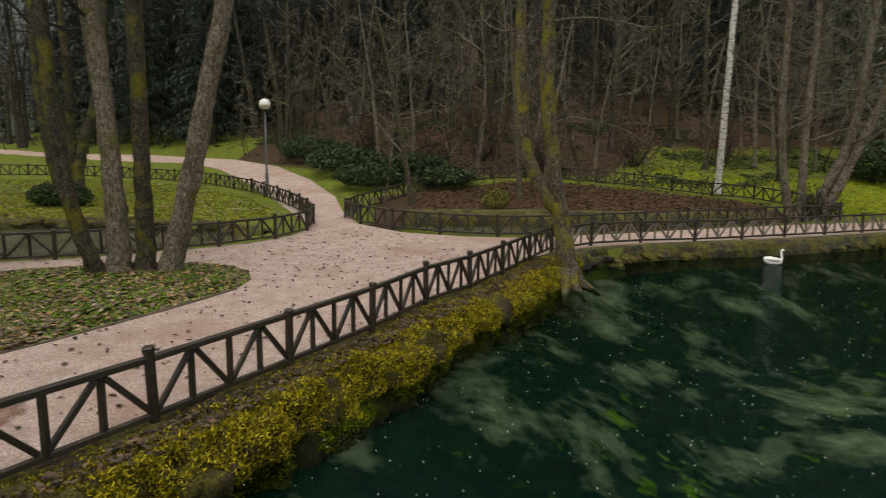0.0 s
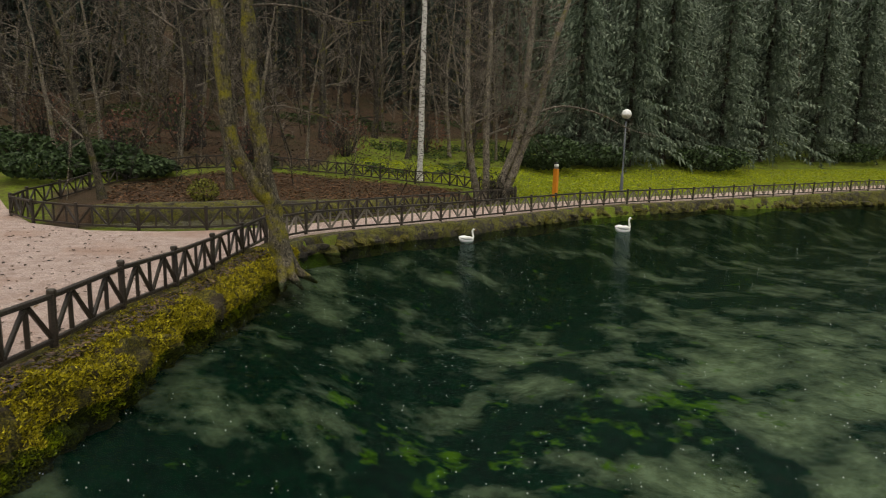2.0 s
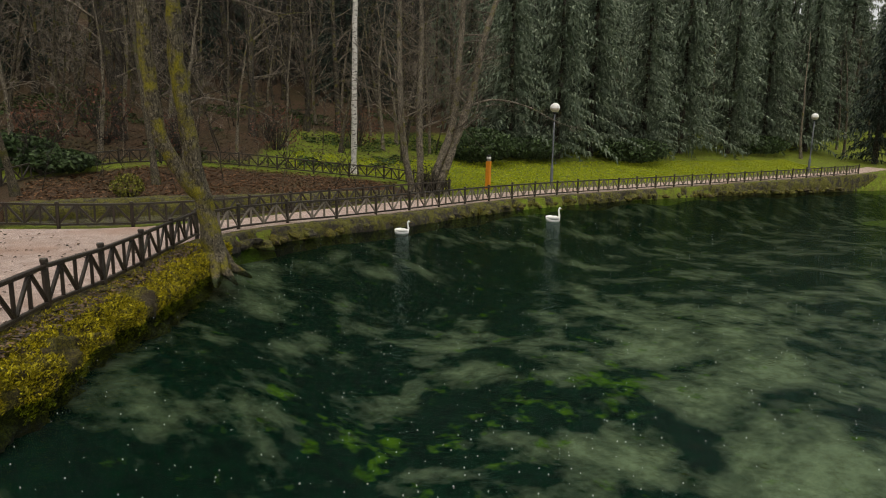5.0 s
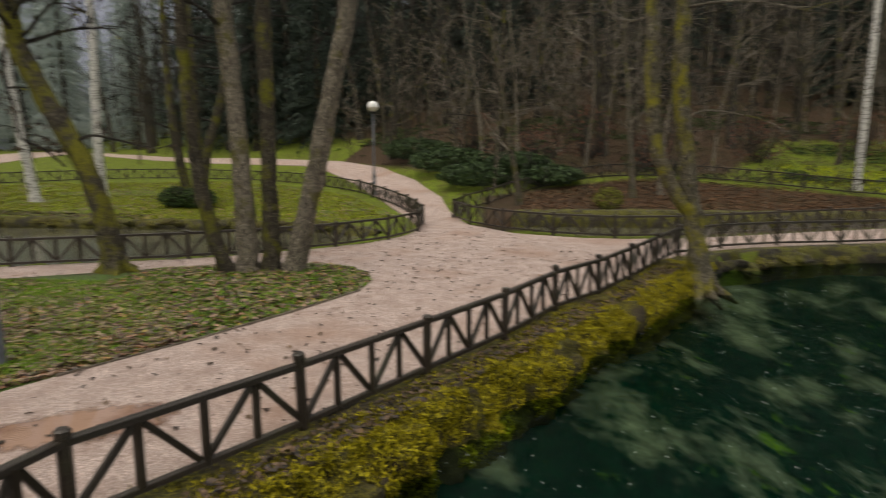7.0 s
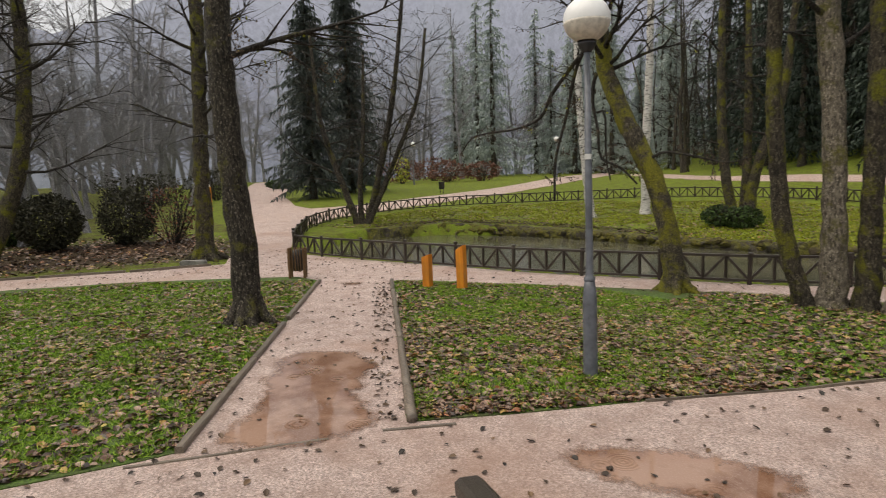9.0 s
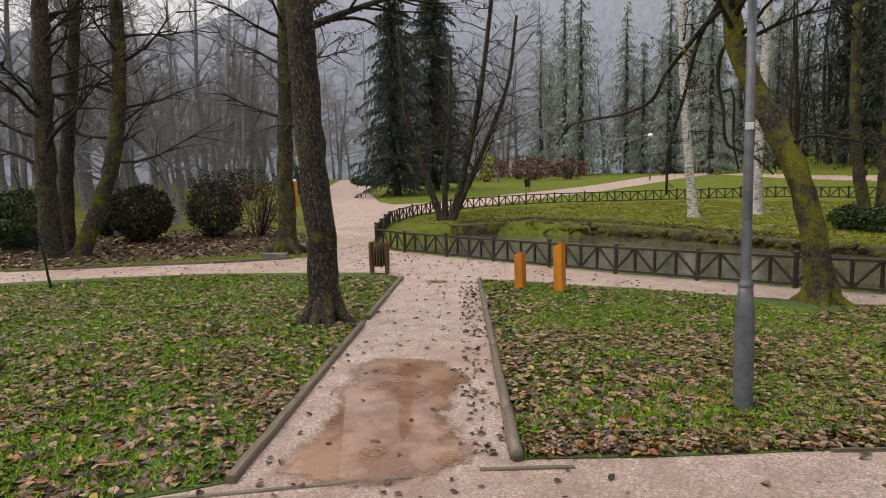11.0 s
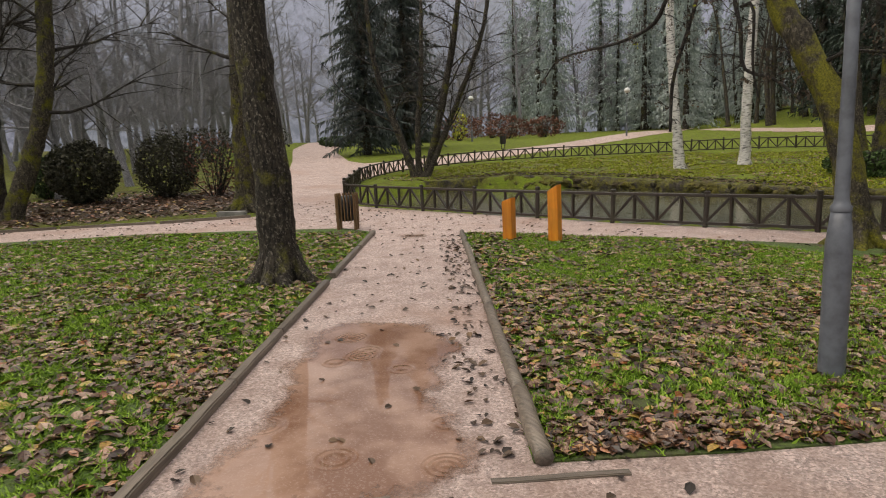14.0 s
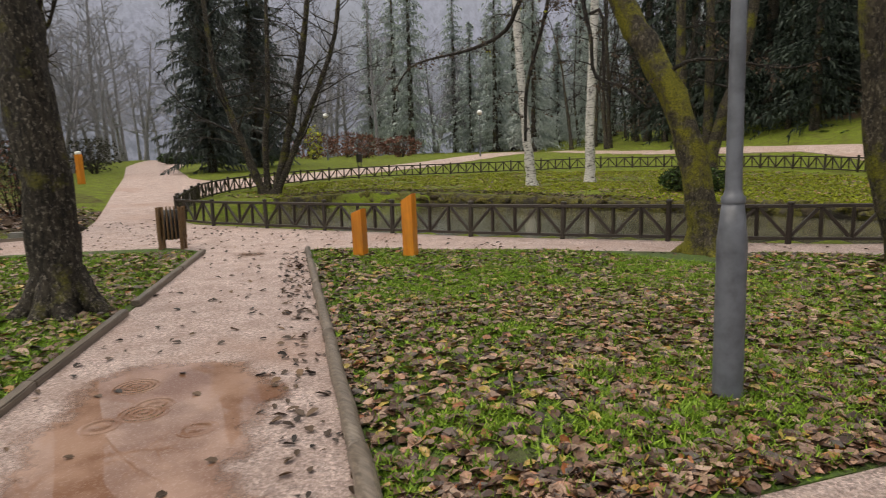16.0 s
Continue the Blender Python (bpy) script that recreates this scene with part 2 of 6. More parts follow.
BRIGHT_BLADE = material("yellow_green_lawn_blades", b_blade((0.17, 0.22, 0.006), (0.46, 0.5, 0.02)))
IVY = material("ivy_leaves", b_blade((0.008, 0.018, 0.005), (0.06, 0.105, 0.025)))
# Mist in front of the farthest spruces is mixed into the needle colour.
NEEDLE_HAZED = material("haze_pale_spruce_needles", b_blade((0.24, 0.29, 0.275), (0.42, 0.48, 0.45)))
SHRUB = material("evergreen_shrub_leaves", b_blade((0.012, 0.024, 0.01), (0.06, 0.1, 0.035)))
RUSSET = material("russet_shrub_leaves", b_blade((0.07, 0.03, 0.022), (0.2, 0.09, 0.06)))
BUSH_BROWN = material("dark_olive_shrub_leaves", b_blade((0.014, 0.015, 0.008), (0.06, 0.058, 0.034)))
YELLOW_LEAF = material("yellow_autumn_leaves", b_blade((0.25, 0.27, 0.03), (0.5, 0.5, 0.07)))
OLIVE_LEAF = material("olive_shrub_leaves", b_blade((0.05, 0.055, 0.01), (0.2, 0.2, 0.03)))
RUST = material("rust_leaf_carpet", b_blade((0.03, 0.016, 0.008), (0.2, 0.1, 0.045)))
DRY_LEAF = material("dry_hanging_leaves", b_blade((0.05, 0.035, 0.025), (0.14, 0.1, 0.07)))


def drops(n, l, per_metre, rings):
    """Height of expanding raindrop rings."""
    w = n.new("ShaderNodeTexVoronoi")
    w.inputs["Scale"].default_value = 1.0
    l.new(place(n, l, per_metre, (1, 1, 0)), w.inputs["Vector"])
    mul, wave = n.new("ShaderNodeMath"), n.new("ShaderNodeMath")
    mul.operation, wave.operation = "MULTIPLY", "SINE"
    mul.inputs[1].default_value = rings
    l.new(w.outputs["Distance"], mul.inputs[0])
    l.new(mul.outputs[0], wave.inputs[0])
    fade = ramp(n, l, w.outputs["Distance"], (0.0, white(1)), (0.35, white(0)))
    some = ramp(n, l, w.outputs["Color"], (0.35, white(0)), (0.6, white(1)))
    return mix(n, l, 1.0, mix(n, l, 1.0, wave.outputs[0], fade, "MULTIPLY"), some, "MULTIPLY")


def b_water(tint, ripple):
    def b(m, n, l, p):
        n.remove(p)
        tr, gl, fr, mx = n.new("ShaderNodeBsdfTransparent"), n.new("ShaderNodeBsdfGlossy"), n.new("ShaderNodeFresnel"), n.new("ShaderNodeMixShader")
        tr.inputs["Color"].default_value = (*tint, 1)
        gl.inputs["Color"].default_value = (0.3, 0.36, 0.36, 1)
        gl.inputs["Roughness"].default_value = 0.03
        fr.inputs["IOR"].default_value = 1.26
        bp, b2 = n.new("ShaderNodeBump"), n.new("ShaderNodeBump")
        bp.inputs["Strength"].default_value, bp.inputs["Distance"].default_value = ripple, 0.03
        b2.inputs["Strength"].default_value, b2.inputs["Distance"].default_value = 0.9, 0.012
        l.new(noise_tex(n, l, 17, 3, 0.65), bp.inputs["Height"])
        l.new(drops(n, l, 3.2, 26), b2.inputs["Height"])
        l.new(bp.outputs["Normal"], b2.inputs["Normal"])
        l.new(b2.outputs["Normal"], gl.inputs["Normal"])
        l.new(b2.outputs["Normal"], fr.inputs["Normal"])
        l.new(fr.outputs["Fac"], mx.inputs["Fac"])
        l.new(tr.outputs["BSDF"], mx.inputs[1])
        l.new(gl.outputs["BSDF"], mx.inputs[2])
        l.new(mx.outputs["Shader"], n["Material Output"].inputs["Surface"])
    return b


WATER = material("clear_green_water", b_water((0.64, 0.8, 0.69), 0.4))


def b_murky_reflect(m, n, l, p):
    big = noise_tex(n, l, 0.6, 4)
    # Murky brown, lightened so the base colour also carries the grey sky reflection.
    l.new(ramp(n, l, big, (0.35, (0.065, 0.064, 0.043)), (0.7, (0.13, 0.125, 0.087))), p.inputs["Base Color"])
    p.inputs["Roughness"].default_value = 0.05
    p.inputs["IOR"].default_value = 1.33
    bump(n, l, p, mix(n, l, 0.5, drops(n, l, 2.4, 30), noise_tex(n, l, 22, 3)), 0.3, 0.015)


WATER_DARK = material("murky_sky_grey_water", b_murky_reflect)


def b_bed(m, n, l, p):
    warp = noise_tex(n, l, 0.5, 3, 0.6)
    clouds = noise_tex(n, l, 0.8, 6, 0.62)
    weed = noise_tex(n, l, 2.4, 4, 0.6)
    fine = noise_tex(n, l, 4, 7, 0.85)
    c = ramp(n, l, fine, (0.35, (0.0002, 0.004, 0.0028)), (0.7, (0.001, 0.03, 0.019)))
    att = n.new("ShaderNodeAttribute")
    att.attribute_name = "silt"
    sep = n.new("ShaderNodeSeparateColor")
    l.new(att.outputs["Color"], sep.inputs["Color"])
    pale = mix(n, l, 1.0, clouds, sep.outputs["Red"], "ADD")
    green = mix(n, l, 1.0, weed, sep.outputs["Green"], "ADD")
    c = mix(n, l, ramp(n, l, pale, (0.51, white(0)), (0.74, white(0.8))), c, ramp(n, l, fine, (0.3, (0.14, 0.14, 0.1)), (0.65, (0.4, 0.37, 0.28))))
    c = mix(n, l, ramp(n, l, green, (0.6, white(0)), (0.72, white(0.85))), c, ramp(n, l, fine, (0.35, (0.012, 0.04, 0.001)), (0.65, (0.15, 0.26, 0.008))))
    l.new(c, p.inputs["Base Color"])
    p.inputs["Roughness"].default_value = 0.9
    p.inputs["Specular IOR Level"].default_value = 0.0


BED = material("pond_bed_with_weed", b_bed)


# Self-lit ridge: mist is painted as bluish colour that pales with height.
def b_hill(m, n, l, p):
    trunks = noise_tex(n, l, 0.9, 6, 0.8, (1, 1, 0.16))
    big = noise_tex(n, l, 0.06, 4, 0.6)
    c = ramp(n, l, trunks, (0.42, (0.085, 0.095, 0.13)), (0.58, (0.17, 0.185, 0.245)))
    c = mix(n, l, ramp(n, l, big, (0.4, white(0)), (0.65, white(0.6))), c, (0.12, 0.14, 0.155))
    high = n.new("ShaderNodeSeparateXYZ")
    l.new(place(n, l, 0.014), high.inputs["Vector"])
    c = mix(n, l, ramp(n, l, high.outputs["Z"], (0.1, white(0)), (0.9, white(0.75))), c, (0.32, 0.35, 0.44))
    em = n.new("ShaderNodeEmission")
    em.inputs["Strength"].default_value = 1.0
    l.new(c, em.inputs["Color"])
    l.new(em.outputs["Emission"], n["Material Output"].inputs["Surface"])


MIST_HILL = material("mist_painted_forest", b_hill)


# ---- mesh helpers ----
def mesh_object(name, verts, faces, mat, parent=None, label="", smooth=False):
    me = bpy.data.meshes.new(name)
    me.from_pydata([tuple(v) for v in verts], [], [tuple(f) for f in faces])
    me.materials.append(mat)
    if smooth:
        me.polygons.foreach_set("use_smooth", [True] * len(me.polygons))
    me.update()
    ob = new(name, me)
    ob.parent = parent
    if label:
        ob["label"] = label
    return ob


def part(name, bm, mat, parent, label=""):
    me = bpy.data.meshes.new(name)
    bm.to_mesh(me)
    bm.free()
    me.materials.append(mat)
    ob = new(name, me)
    ob.parent = parent
    if label:
        ob["label"] = label
    return ob


def share(name, me, parent, m):
    """One more object on a shared mesh, at the pose m within its parent."""
    ob = new(name, me)
    ob.parent = parent
    ob.matrix_basis = m
    return ob


def empty(name, m, label, category, group="", kind=""):
    ob = new(name)
    ob.empty_display_size = 0.1
    ob.matrix_basis = m
    return tagged(ob, label, category, group, kind)


class Build:
    """Gathers tubes and leaves into one mesh."""

    def __init__(self):
        self.v, self.f = [], []

    def tube(self, pts, radii, sides=8, rough=0.0, rnd=None, cap=True):
        base = len(self.v)
        pts = [Vector(p) for p in pts]
        side = Vector((1, 0, 0))
        for i, p in enumerate(pts):
            d = (pts[min(i + 1, len(pts) - 1)] - pts[max(i - 1, 0)]).normalized()
            side = (side - d * side.dot(d))
            side = side.normalized() if side.length > 1e-4 else d.orthogonal().normalized()
            up = d.cross(side)
            for k in range(sides):
                a = 2 * math.pi * k / sides
                r = radii[i]
                if rough:
                    q = p * 3.1 + Vector((math.cos(a), math.sin(a), 0)) * 1.2
                    r *= 1 + rough * noise.noise(q)
                self.v.append(p + (side * math.cos(a) + up * math.sin(a)) * r)
        for i in range(len(pts) - 1):
            for k in range(sides):
                a, b = base + i * sides + k, base + i * sides + (k + 1) % sides
                self.f.append((a, b, b + sides, a + sides))
        if cap and sides > 2:
            self.f.append(tuple(base + (len(pts) - 1) * sides + k for k in range(sides)))

    def blade(self, p, d, w, length):
        """A bent pointed leaf."""
        d = Vector(d).normalized()
        s = d.cross(Vector((random.uniform(-1, 1), random.uniform(-1, 1), random.uniform(-1, 1)))).normalized() * w
        b = len(self.v)
        p = Vector(p)
        self.v += [p - s * 0.5, p + s * 0.5, p + d * length]
        self.f.append((b, b + 1, b + 2))

    def leaf(self, p, nrm, size, turn):
        """A broad pointed leaf with a fold along its rib."""
        nrm = Vector(nrm).normalized()
        a = nrm.orthogonal().normalized()
        a = (Matrix.Rotation(turn, 3, nrm) @ a) * size
        c = nrm.cross(a) * 0.62
        b = len(self.v)
        p = Vector(p)
        u, w = nrm * size * 0.3, nrm * size * 0.2
        self.v += [p - a, p - a * 0.45 - c * 0.9 + u, p + a * 0.35 - c + w, p + a * 1.1, p + a * 0.25 + c + u, p - a * 0.5 + c * 0.8 + w]
        self.f += [(b, b + 1, b + 2, b + 3), (b, b + 3, b + 4, b + 5)]

    def object(self, name, mat, parent=None, label="", smooth=True):
        return mesh_object(name, self.v, self.f, mat, parent, label, smooth)


def smooth_line(pts, step):
    """A Catmull-Rom curve through plan points, resampled evenly."""
    p = [Vector((*q, 0)) if len(q) == 2 else Vector(q) for q in pts]
    p = [p[0] * 2 - p[1]] + p + [p[-1] * 2 - p[-2]]
    fine = []
    for i in range(1, len(p) - 2):
        for k in range(12):
            t = k / 12
            fine.append(0.5 * ((2 * p[i]) + (p[i + 1] - p[i - 1]) * t + (2 * p[i - 1] - 5 * p[i] + 4 * p[i + 1] - p[i + 2]) * t * t
                               + (3 * p[i] - p[i - 1] - 3 * p[i + 1] + p[i + 2]) * t ** 3))
    fine.append(p[-2])
    total = sum((b - a).length for a, b in zip(fine, fine[1:]))
    count = max(1, round(total / step))
    out, want, run = [fine[0]], total / count, 0.0
    for a, b in zip(fine, fine[1:]):
        d = (b - a).length
        while d > 0 and run + d >= want * len(out) and len(out) < count:
            out.append(a.lerp(b, (want * len(out) - run) / d))
        run += d
    out.append(fine[-1])
    return out


# ---- plan: plan points of shores, paths and lawns ----
POND = [(-3.05, 2.6), (-2.75, 3.7), (-2.19, 4.89), (-1.82, 5.82), (-1.27, 7.03), (-0.37, 8.85), (0.47, 11.0), (1.5, 13.3), (2.6, 14.7), (3.4, 15.5), (5.0, 16.7),
        (8.9, 18.5), (14.85, 20.6), (22.8, 22.6), (32.3, 23.45), (45, 23.55), (52, 23.2), (60, 18), (60, 0), (46, -16), (20, -20), (2, -13), (-3.2, -4), (-3.3, 0.5)]
MOAT = [(-25.2, 11.2), (-22.6, 9.7), (-20.4, 8.95), (-17.7, 9.85), (-15.9, 10.35), (-12.5, 11.65), (-10.8, 12.45), (-7.8, 14.15), (-5.95, 16.3), (-5.7, 17.9),
        (-7, 19.0), (-11.2, 19.6), (-14.9, 19.0), (-18.5, 18.8), (-21.8, 18.2), (-24.9, 16.5), (-26.0, 13.8)]
DITCH = [(-2.9, 20.8), (-1.5, 19.4), (0.2, 18.6), (1.5, 18.6), (2.6, 18.9), (6, 20.6), (9, 22.0), (11, 23.2), (7.5, 22.9), (4.3, 22.5), (0.5, 22.3), (-2, 22.0)]
WEDGE = [(-6.66, 3.96), (-6.2, 4.9), (-5.65, 6.13), (-4.97, 7.49), (-4.45, 8.8), (-3.98, 10.0), (-3.8, 10.7), (-3.82, 11.4), (-4.1, 12.1), (-4.6, 12.65), (-5.5, 12.95), (-6.5, 12.75), (-7.5, 12.35),
         (-8.84, 11.6), (-10.95, 10.26), (-14.15, 7.9)]
LEFT_LAWN = [(-7.3, 1.75), (-7.29, 2.03), (-15.4, 6.6), (-16.4, 6.35), (-17.36, 4.92), (-18.56, 2.76), (-19.3, 0.6), (-19.75, -2), (-20, -8), (-8.6, -8), (-7.9, -2), (-7.45, 0.6)]
GRAVEL_EDGE = [(-3.4, 2.3), (-3.3, 3.6), (-2.5, 5.25), (-1.8, 6.75), (-1.1, 8.2), (-0.45, 9.7), (0.2, 10.9), (0.85, 12.2), (1.75, 14.2), (2.4, 15.6), (3.2, 16.3), (5.1, 17.3), (8.9, 18.65), (15.5, 21.55),
               (19.7, 22.7), (29.2, 24.15), (36.4, 24.35), (49, 24.4), (56, 25.5), (56, 27.2), (49, 26), (36.4, 26), (29, 25.8), (19.4, 24.3), (13.8, 22.8), (9, 21.1), (6, 19.7), (2.7, 18.1), (1.3, 17.75), (0.1, 17.8), (-1.8, 18.5), (-3.4, 20.2),
               (-4.6, 23.5), (-5.7, 27.4), (-8, 32.2), (-11.2, 36.9), (-15.3, 40.6), (-23.5, 45.3), (-35, 50), (-47, 57), (-48, 55), (-36, 47.8), (-24, 43), (-17.8, 40.3), (-14.8, 37.2), (-12, 33.3),
               (-9.7, 29.4), (-7.8, 25.9), (-5.5, 21.2), (-5, 19.8), (-4.68, 18.4), (-4.8, 17.35), (-5.38, 16.1), (-6.46, 14.78), (-8.0, 13.47), (-9.47, 12.67), (-11.12, 11.82), (-12.78, 11.02), (-16.28, 9.72), (-18, 9.17), (-20.55, 8.27), (-22.3, 8.32), (-23.1, 8.6),
               (-26.2, 9.8), (-29.4, 11.3), (-32.3, 14.3), (-33.8, 18), (-34.6, 20.2), (-36.5, 25.8), (-38.2, 31.5), (-42, 40), (-49, 54), (-54, 62), (-58, 60), (-53, 50), (-46.5, 40), (-43, 32.8),
               (-40, 23.1), (-38.2, 17.7), (-38.2, 15.2), (-41, 15.2), (-50.9, 17.8), (-63.4, 22.8), (-90, 33), (-90, 27), (-57.6, 16.1), (-44, 12.5), (-33, 9.3), (-24, 6.8), (-20.3, 5.6),
               (-20.65, 2.95), (-21.4, 0.6), (-21.9, -2), (-22.2, -8.5), (-4.4, -8.5), (-4, -3), (-3.7, 1.0)]


def softplus(u, k):
    return k * np.log1p(np.exp(np.clip(u / k, -30, 30)))


def rise(x, y):
    """The lie of the land: level round the pond, climbing to the west and to the wooded hill in the north."""
    x, y = np.asarray(x, float), np.asarray(y, float)
    r = np.hypot(x + 2, y - 1)
    west = 1 / (1 + np.exp(np.clip((np.degrees(np.arctan2(x + 2, y - 1)) - 2) / 6, -30, 30)))
    out = np.maximum(x - 2, 0)
    foot = np.where(x < 0, 27 + 0.75 * np.maximum(-x - 2, 0), 27 + 0.35 * out * np.exp(-out / 40))
    g = 0.05 * softplus(r - 23, 2.5) * west * np.exp(-np.maximum(r - 60, 0) / 150) + 0.2 * softplus(y - foot, 2.5)
    g = g + 0.35 * softplus(y - foot - 42, 6) + 0.035 * softplus(x - 28, 3) * (1 - west)
    return g + 0.06 * softplus(y - 21 - 0.1 * np.maximum(x, 0), 1.5) * (1 - west)


def inside(poly, x, y):
    """Signed distance to a closed outline, positive inside."""
    x, y = np.asarray(x, float), np.asarray(y, float)
    best, odd = np.full(x.shape, 1e9), np.zeros(x.shape, bool)
    for (ax, ay), (bx, by) in zip(poly, poly[1:] + poly[:1]):
        dx, dy = bx - ax, by - ay
        t = np.clip(((x - ax) * dx + (y - ay) * dy) / (dx * dx + dy * dy), 0, 1)
        best = np.minimum(best, np.hypot(x - ax - t * dx, y - ay - t * dy))
        odd ^= ((ay > y) != (by > y)) & (x < (bx - ax) * (y - ay) / (by - ay + 1e-12) + ax)
    return np.where(odd, best, -best)


POND_LEVEL, MOAT_LEVEL, DITCH_LEVEL = -0.36, -0.16, -0.18


def land(x, y):
    g = rise(x, y)
    for poly, depth, w in ((POND, 2.4, 0.25), (MOAT, 0.75, 0.35), (DITCH, 0.7, 0.35)):
        d = inside(poly, x, y)
        k = np.clip((d + 0.1) / w, 0, 1)
        g = g - depth * k * k * (3 - 2 * k)
    return g


def land_at(x, y):
    return float(land(np.array([x]), np.array([y]))[0])


def graded(lo, a, b, hi, step):
    mid = list(np.arange(a, b, step))
    left, right, s = [], [], step
    v = a
    while v > lo:
        s *= 1.11
        v -= s
        left.append(v)
    v, s = b, step
    while v < hi:
        s *= 1.11
        right.append(v)
        v += s
    return np.array(left[::-1] + mid + right)


def heightfield(name, xs, ys, fn, mat):
    gx, gy = np.meshgrid(xs, ys)
    z = fn(gx, gy)
    v = np.column_stack([gx.ravel(), gy.ravel(), z.ravel()])
    w = len(xs)
    i = np.arange(len(ys) - 1)[:, None] * w + np.arange(w - 1)[None, :]
    f = np.stack([i, i + 1, i + w + 1, i + w], -1).reshape(-1, 4)
    return mesh_object(name, v.tolist(), f.tolist(), mat, smooth=True)


def ground_height(x, y):
    path = inside(GRAVEL_EDGE, x, y)
    g = land(x, y)
    bumpy = np.sin(x * 1.3) * np.cos(y * 1.7) * 0.012 + np.sin(x * 0.37 + 1) * np.sin(y * 0.29) * 0.03
    return g + np.where(path > -0.3, -0.03, 0.02 + bumpy)


ground = heightfield("ground", graded(-1200, -31, 20, 1200, 0.3), graded(-1200, -6, 34, 1500, 0.3), ground_height, SOIL)
tagged(ground, "grassy park ground with brown leaf litter rising to a wooded hill", "ground", kind="structure")
co = np.empty(len(ground.data.vertices) * 3)
ground.data.vertices.foreach_get("co", co)
co = co.reshape(-1, 3)
foot_y = np.where(co[:, 0] < 0, 29 + 0.75 * np.maximum(-co[:, 0] - 2, 0), 29 + np.minimum(co[:, 0], 25) * 0.16 + np.maximum(co[:, 0] - 25, 0) * 0.03)
litter = np.clip((co[:, 1] - foot_y - np.where(co[:, 0] < -15, 7, 0) - 7 * np.clip((co[:, 0] - 7) / 4, 0, 1)) / 3, 0, 1)
litter = np.maximum(litter, np.clip(inside([(-3, 19), (3, 18.5), (13, 23), (12, 28), (4, 30), (-4, 27)], co[:, 0], co[:, 1]) + 0.3, 0, 1) * 0.9)
litter = np.maximum(litter, 0.36 * ((co[:, 0] < -30) & (co[:, 1] < 8.5)))
litter = np.maximum(litter, np.clip(1 - np.abs(co[:, 0] + 26) / 6, 0, 1) * np.clip((8 - co[:, 1]) / 2, 0, 1))
att = ground.data.color_attributes.new("litter", "FLOAT_COLOR", "POINT")
att.data.foreach_set("color", np.column_stack([litter, litter, litter, np.ones_like(litter)]).ravel())


def sheet(name, outline, step, fn, mat, label, category, kind="structure", skirt=0.0):
    """A flat area with a clean outline, laid over the land."""
    rim = []
    for a, b in zip(outline, outline[1:] + outline[:1]):
        k = max(1, int(math.hypot(b[0] - a[0], b[1] - a[1]) / step))
        rim += [(a[0] + (b[0] - a[0]) * i / k, a[1] + (b[1] - a[1]) * i / k) for i in range(k)]
    xs, ys = [p[0] for p in rim], [p[1] for p in rim]
    gx, gy = np.meshgrid(np.arange(min(xs), max(xs), step), np.arange(min(ys), max(ys), step))
    gx, gy = gx.ravel(), gy.ravel()
    keep = inside(rim, gx, gy) > step * 0.4
    pts = [Vector(p) for p in rim] + [Vector(p) for p in zip(gx[keep], gy[keep])]
    n = len(rim)
    v, _, f, *_ = geometry.delaunay_2d_cdt(pts, [(i, (i + 1) % n) for i in range(n)], [], 1, 1e-5)
    z = fn(np.array([p[0] for p in v]), np.array([p[1] for p in v]))
    verts = [(p[0], p[1], float(h)) for p, h in zip(v, z)]
    faces = [tuple(q) for q in f]
    if skirt:
        zr = fn(np.array(xs), np.array(ys))
        b = len(verts)
        verts += [(x, y, float(h)) for x, y, h in zip(xs, ys, zr)] + [(x, y, float(h) - skirt) for x, y, h in zip(xs, ys, zr)]
        faces += [(b + i, b + (i + 1) % n, b + n + (i + 1) % n, b + n + i) for i in range(n)]
    ob = mesh_object(name, verts, faces, mat, smooth=True)
    return tagged(ob, label, category, kind=kind)


def rounded(poly, step=0.5):
    return [(p.x, p.y) for p in smooth_line(poly + poly[:1], step)[:-1]]


def path_height(x, y):
    return rise(x, y) + 0.015 + 0.01 * np.sin(x * 0.9) * np.sin(y * 1.1)


def lawn_height(x, y):
    x, y = np.asarray(x, float), np.asarray(y, float)
    rim = np.clip(np.maximum(inside(WEDGE, x, y), inside(LEFT_LAWN, x, y)) / 0.5, 0, 1)
    return rise(x, y) + 0.022 + 0.03 * rim + 0.012 * rim * np.sin(x * 1.7 + y) * np.sin(y * 1.3 - x * 0.4)


sheet("pavement", GRAVEL_EDGE, 0.6, path_height, GRAVEL, "wet pinkish gravel footpaths with scattered fallen leaves", "path", skirt=0.1)
sheet("lawn_1", WEDGE, 0.25, lawn_height, LAWN, "wedge of wet lawn covered with brown leaves", "lawn", skirt=0.12)
sheet("lawn_2", LEFT_LAWN, 0.3, lawn_height, LAWN, "green lawn with fallen leaves between gravel paths", "lawn", skirt=0.12)
sheet("water_1", [(-4.2, -4), (-3.6, 3.4), (-2.6, 5.6), (-1.7, 7.6), (-0.8, 9.4), (0.1, 11.6), (1.2, 13.8), (2.2, 15.2), (3.2, 16.1), (5, 17.2), (9, 18.9),
      (15, 21), (23, 22.7), (33, 23.3), (46, 23.4), (53, 23), (64, 18), (62, -2), (48, -18), (20, -22), (0, -14)], 4, lambda x, y: x * 0 + POND_LEVEL, WATER,
      "clear deep green pond water dimpled by rain", "water")
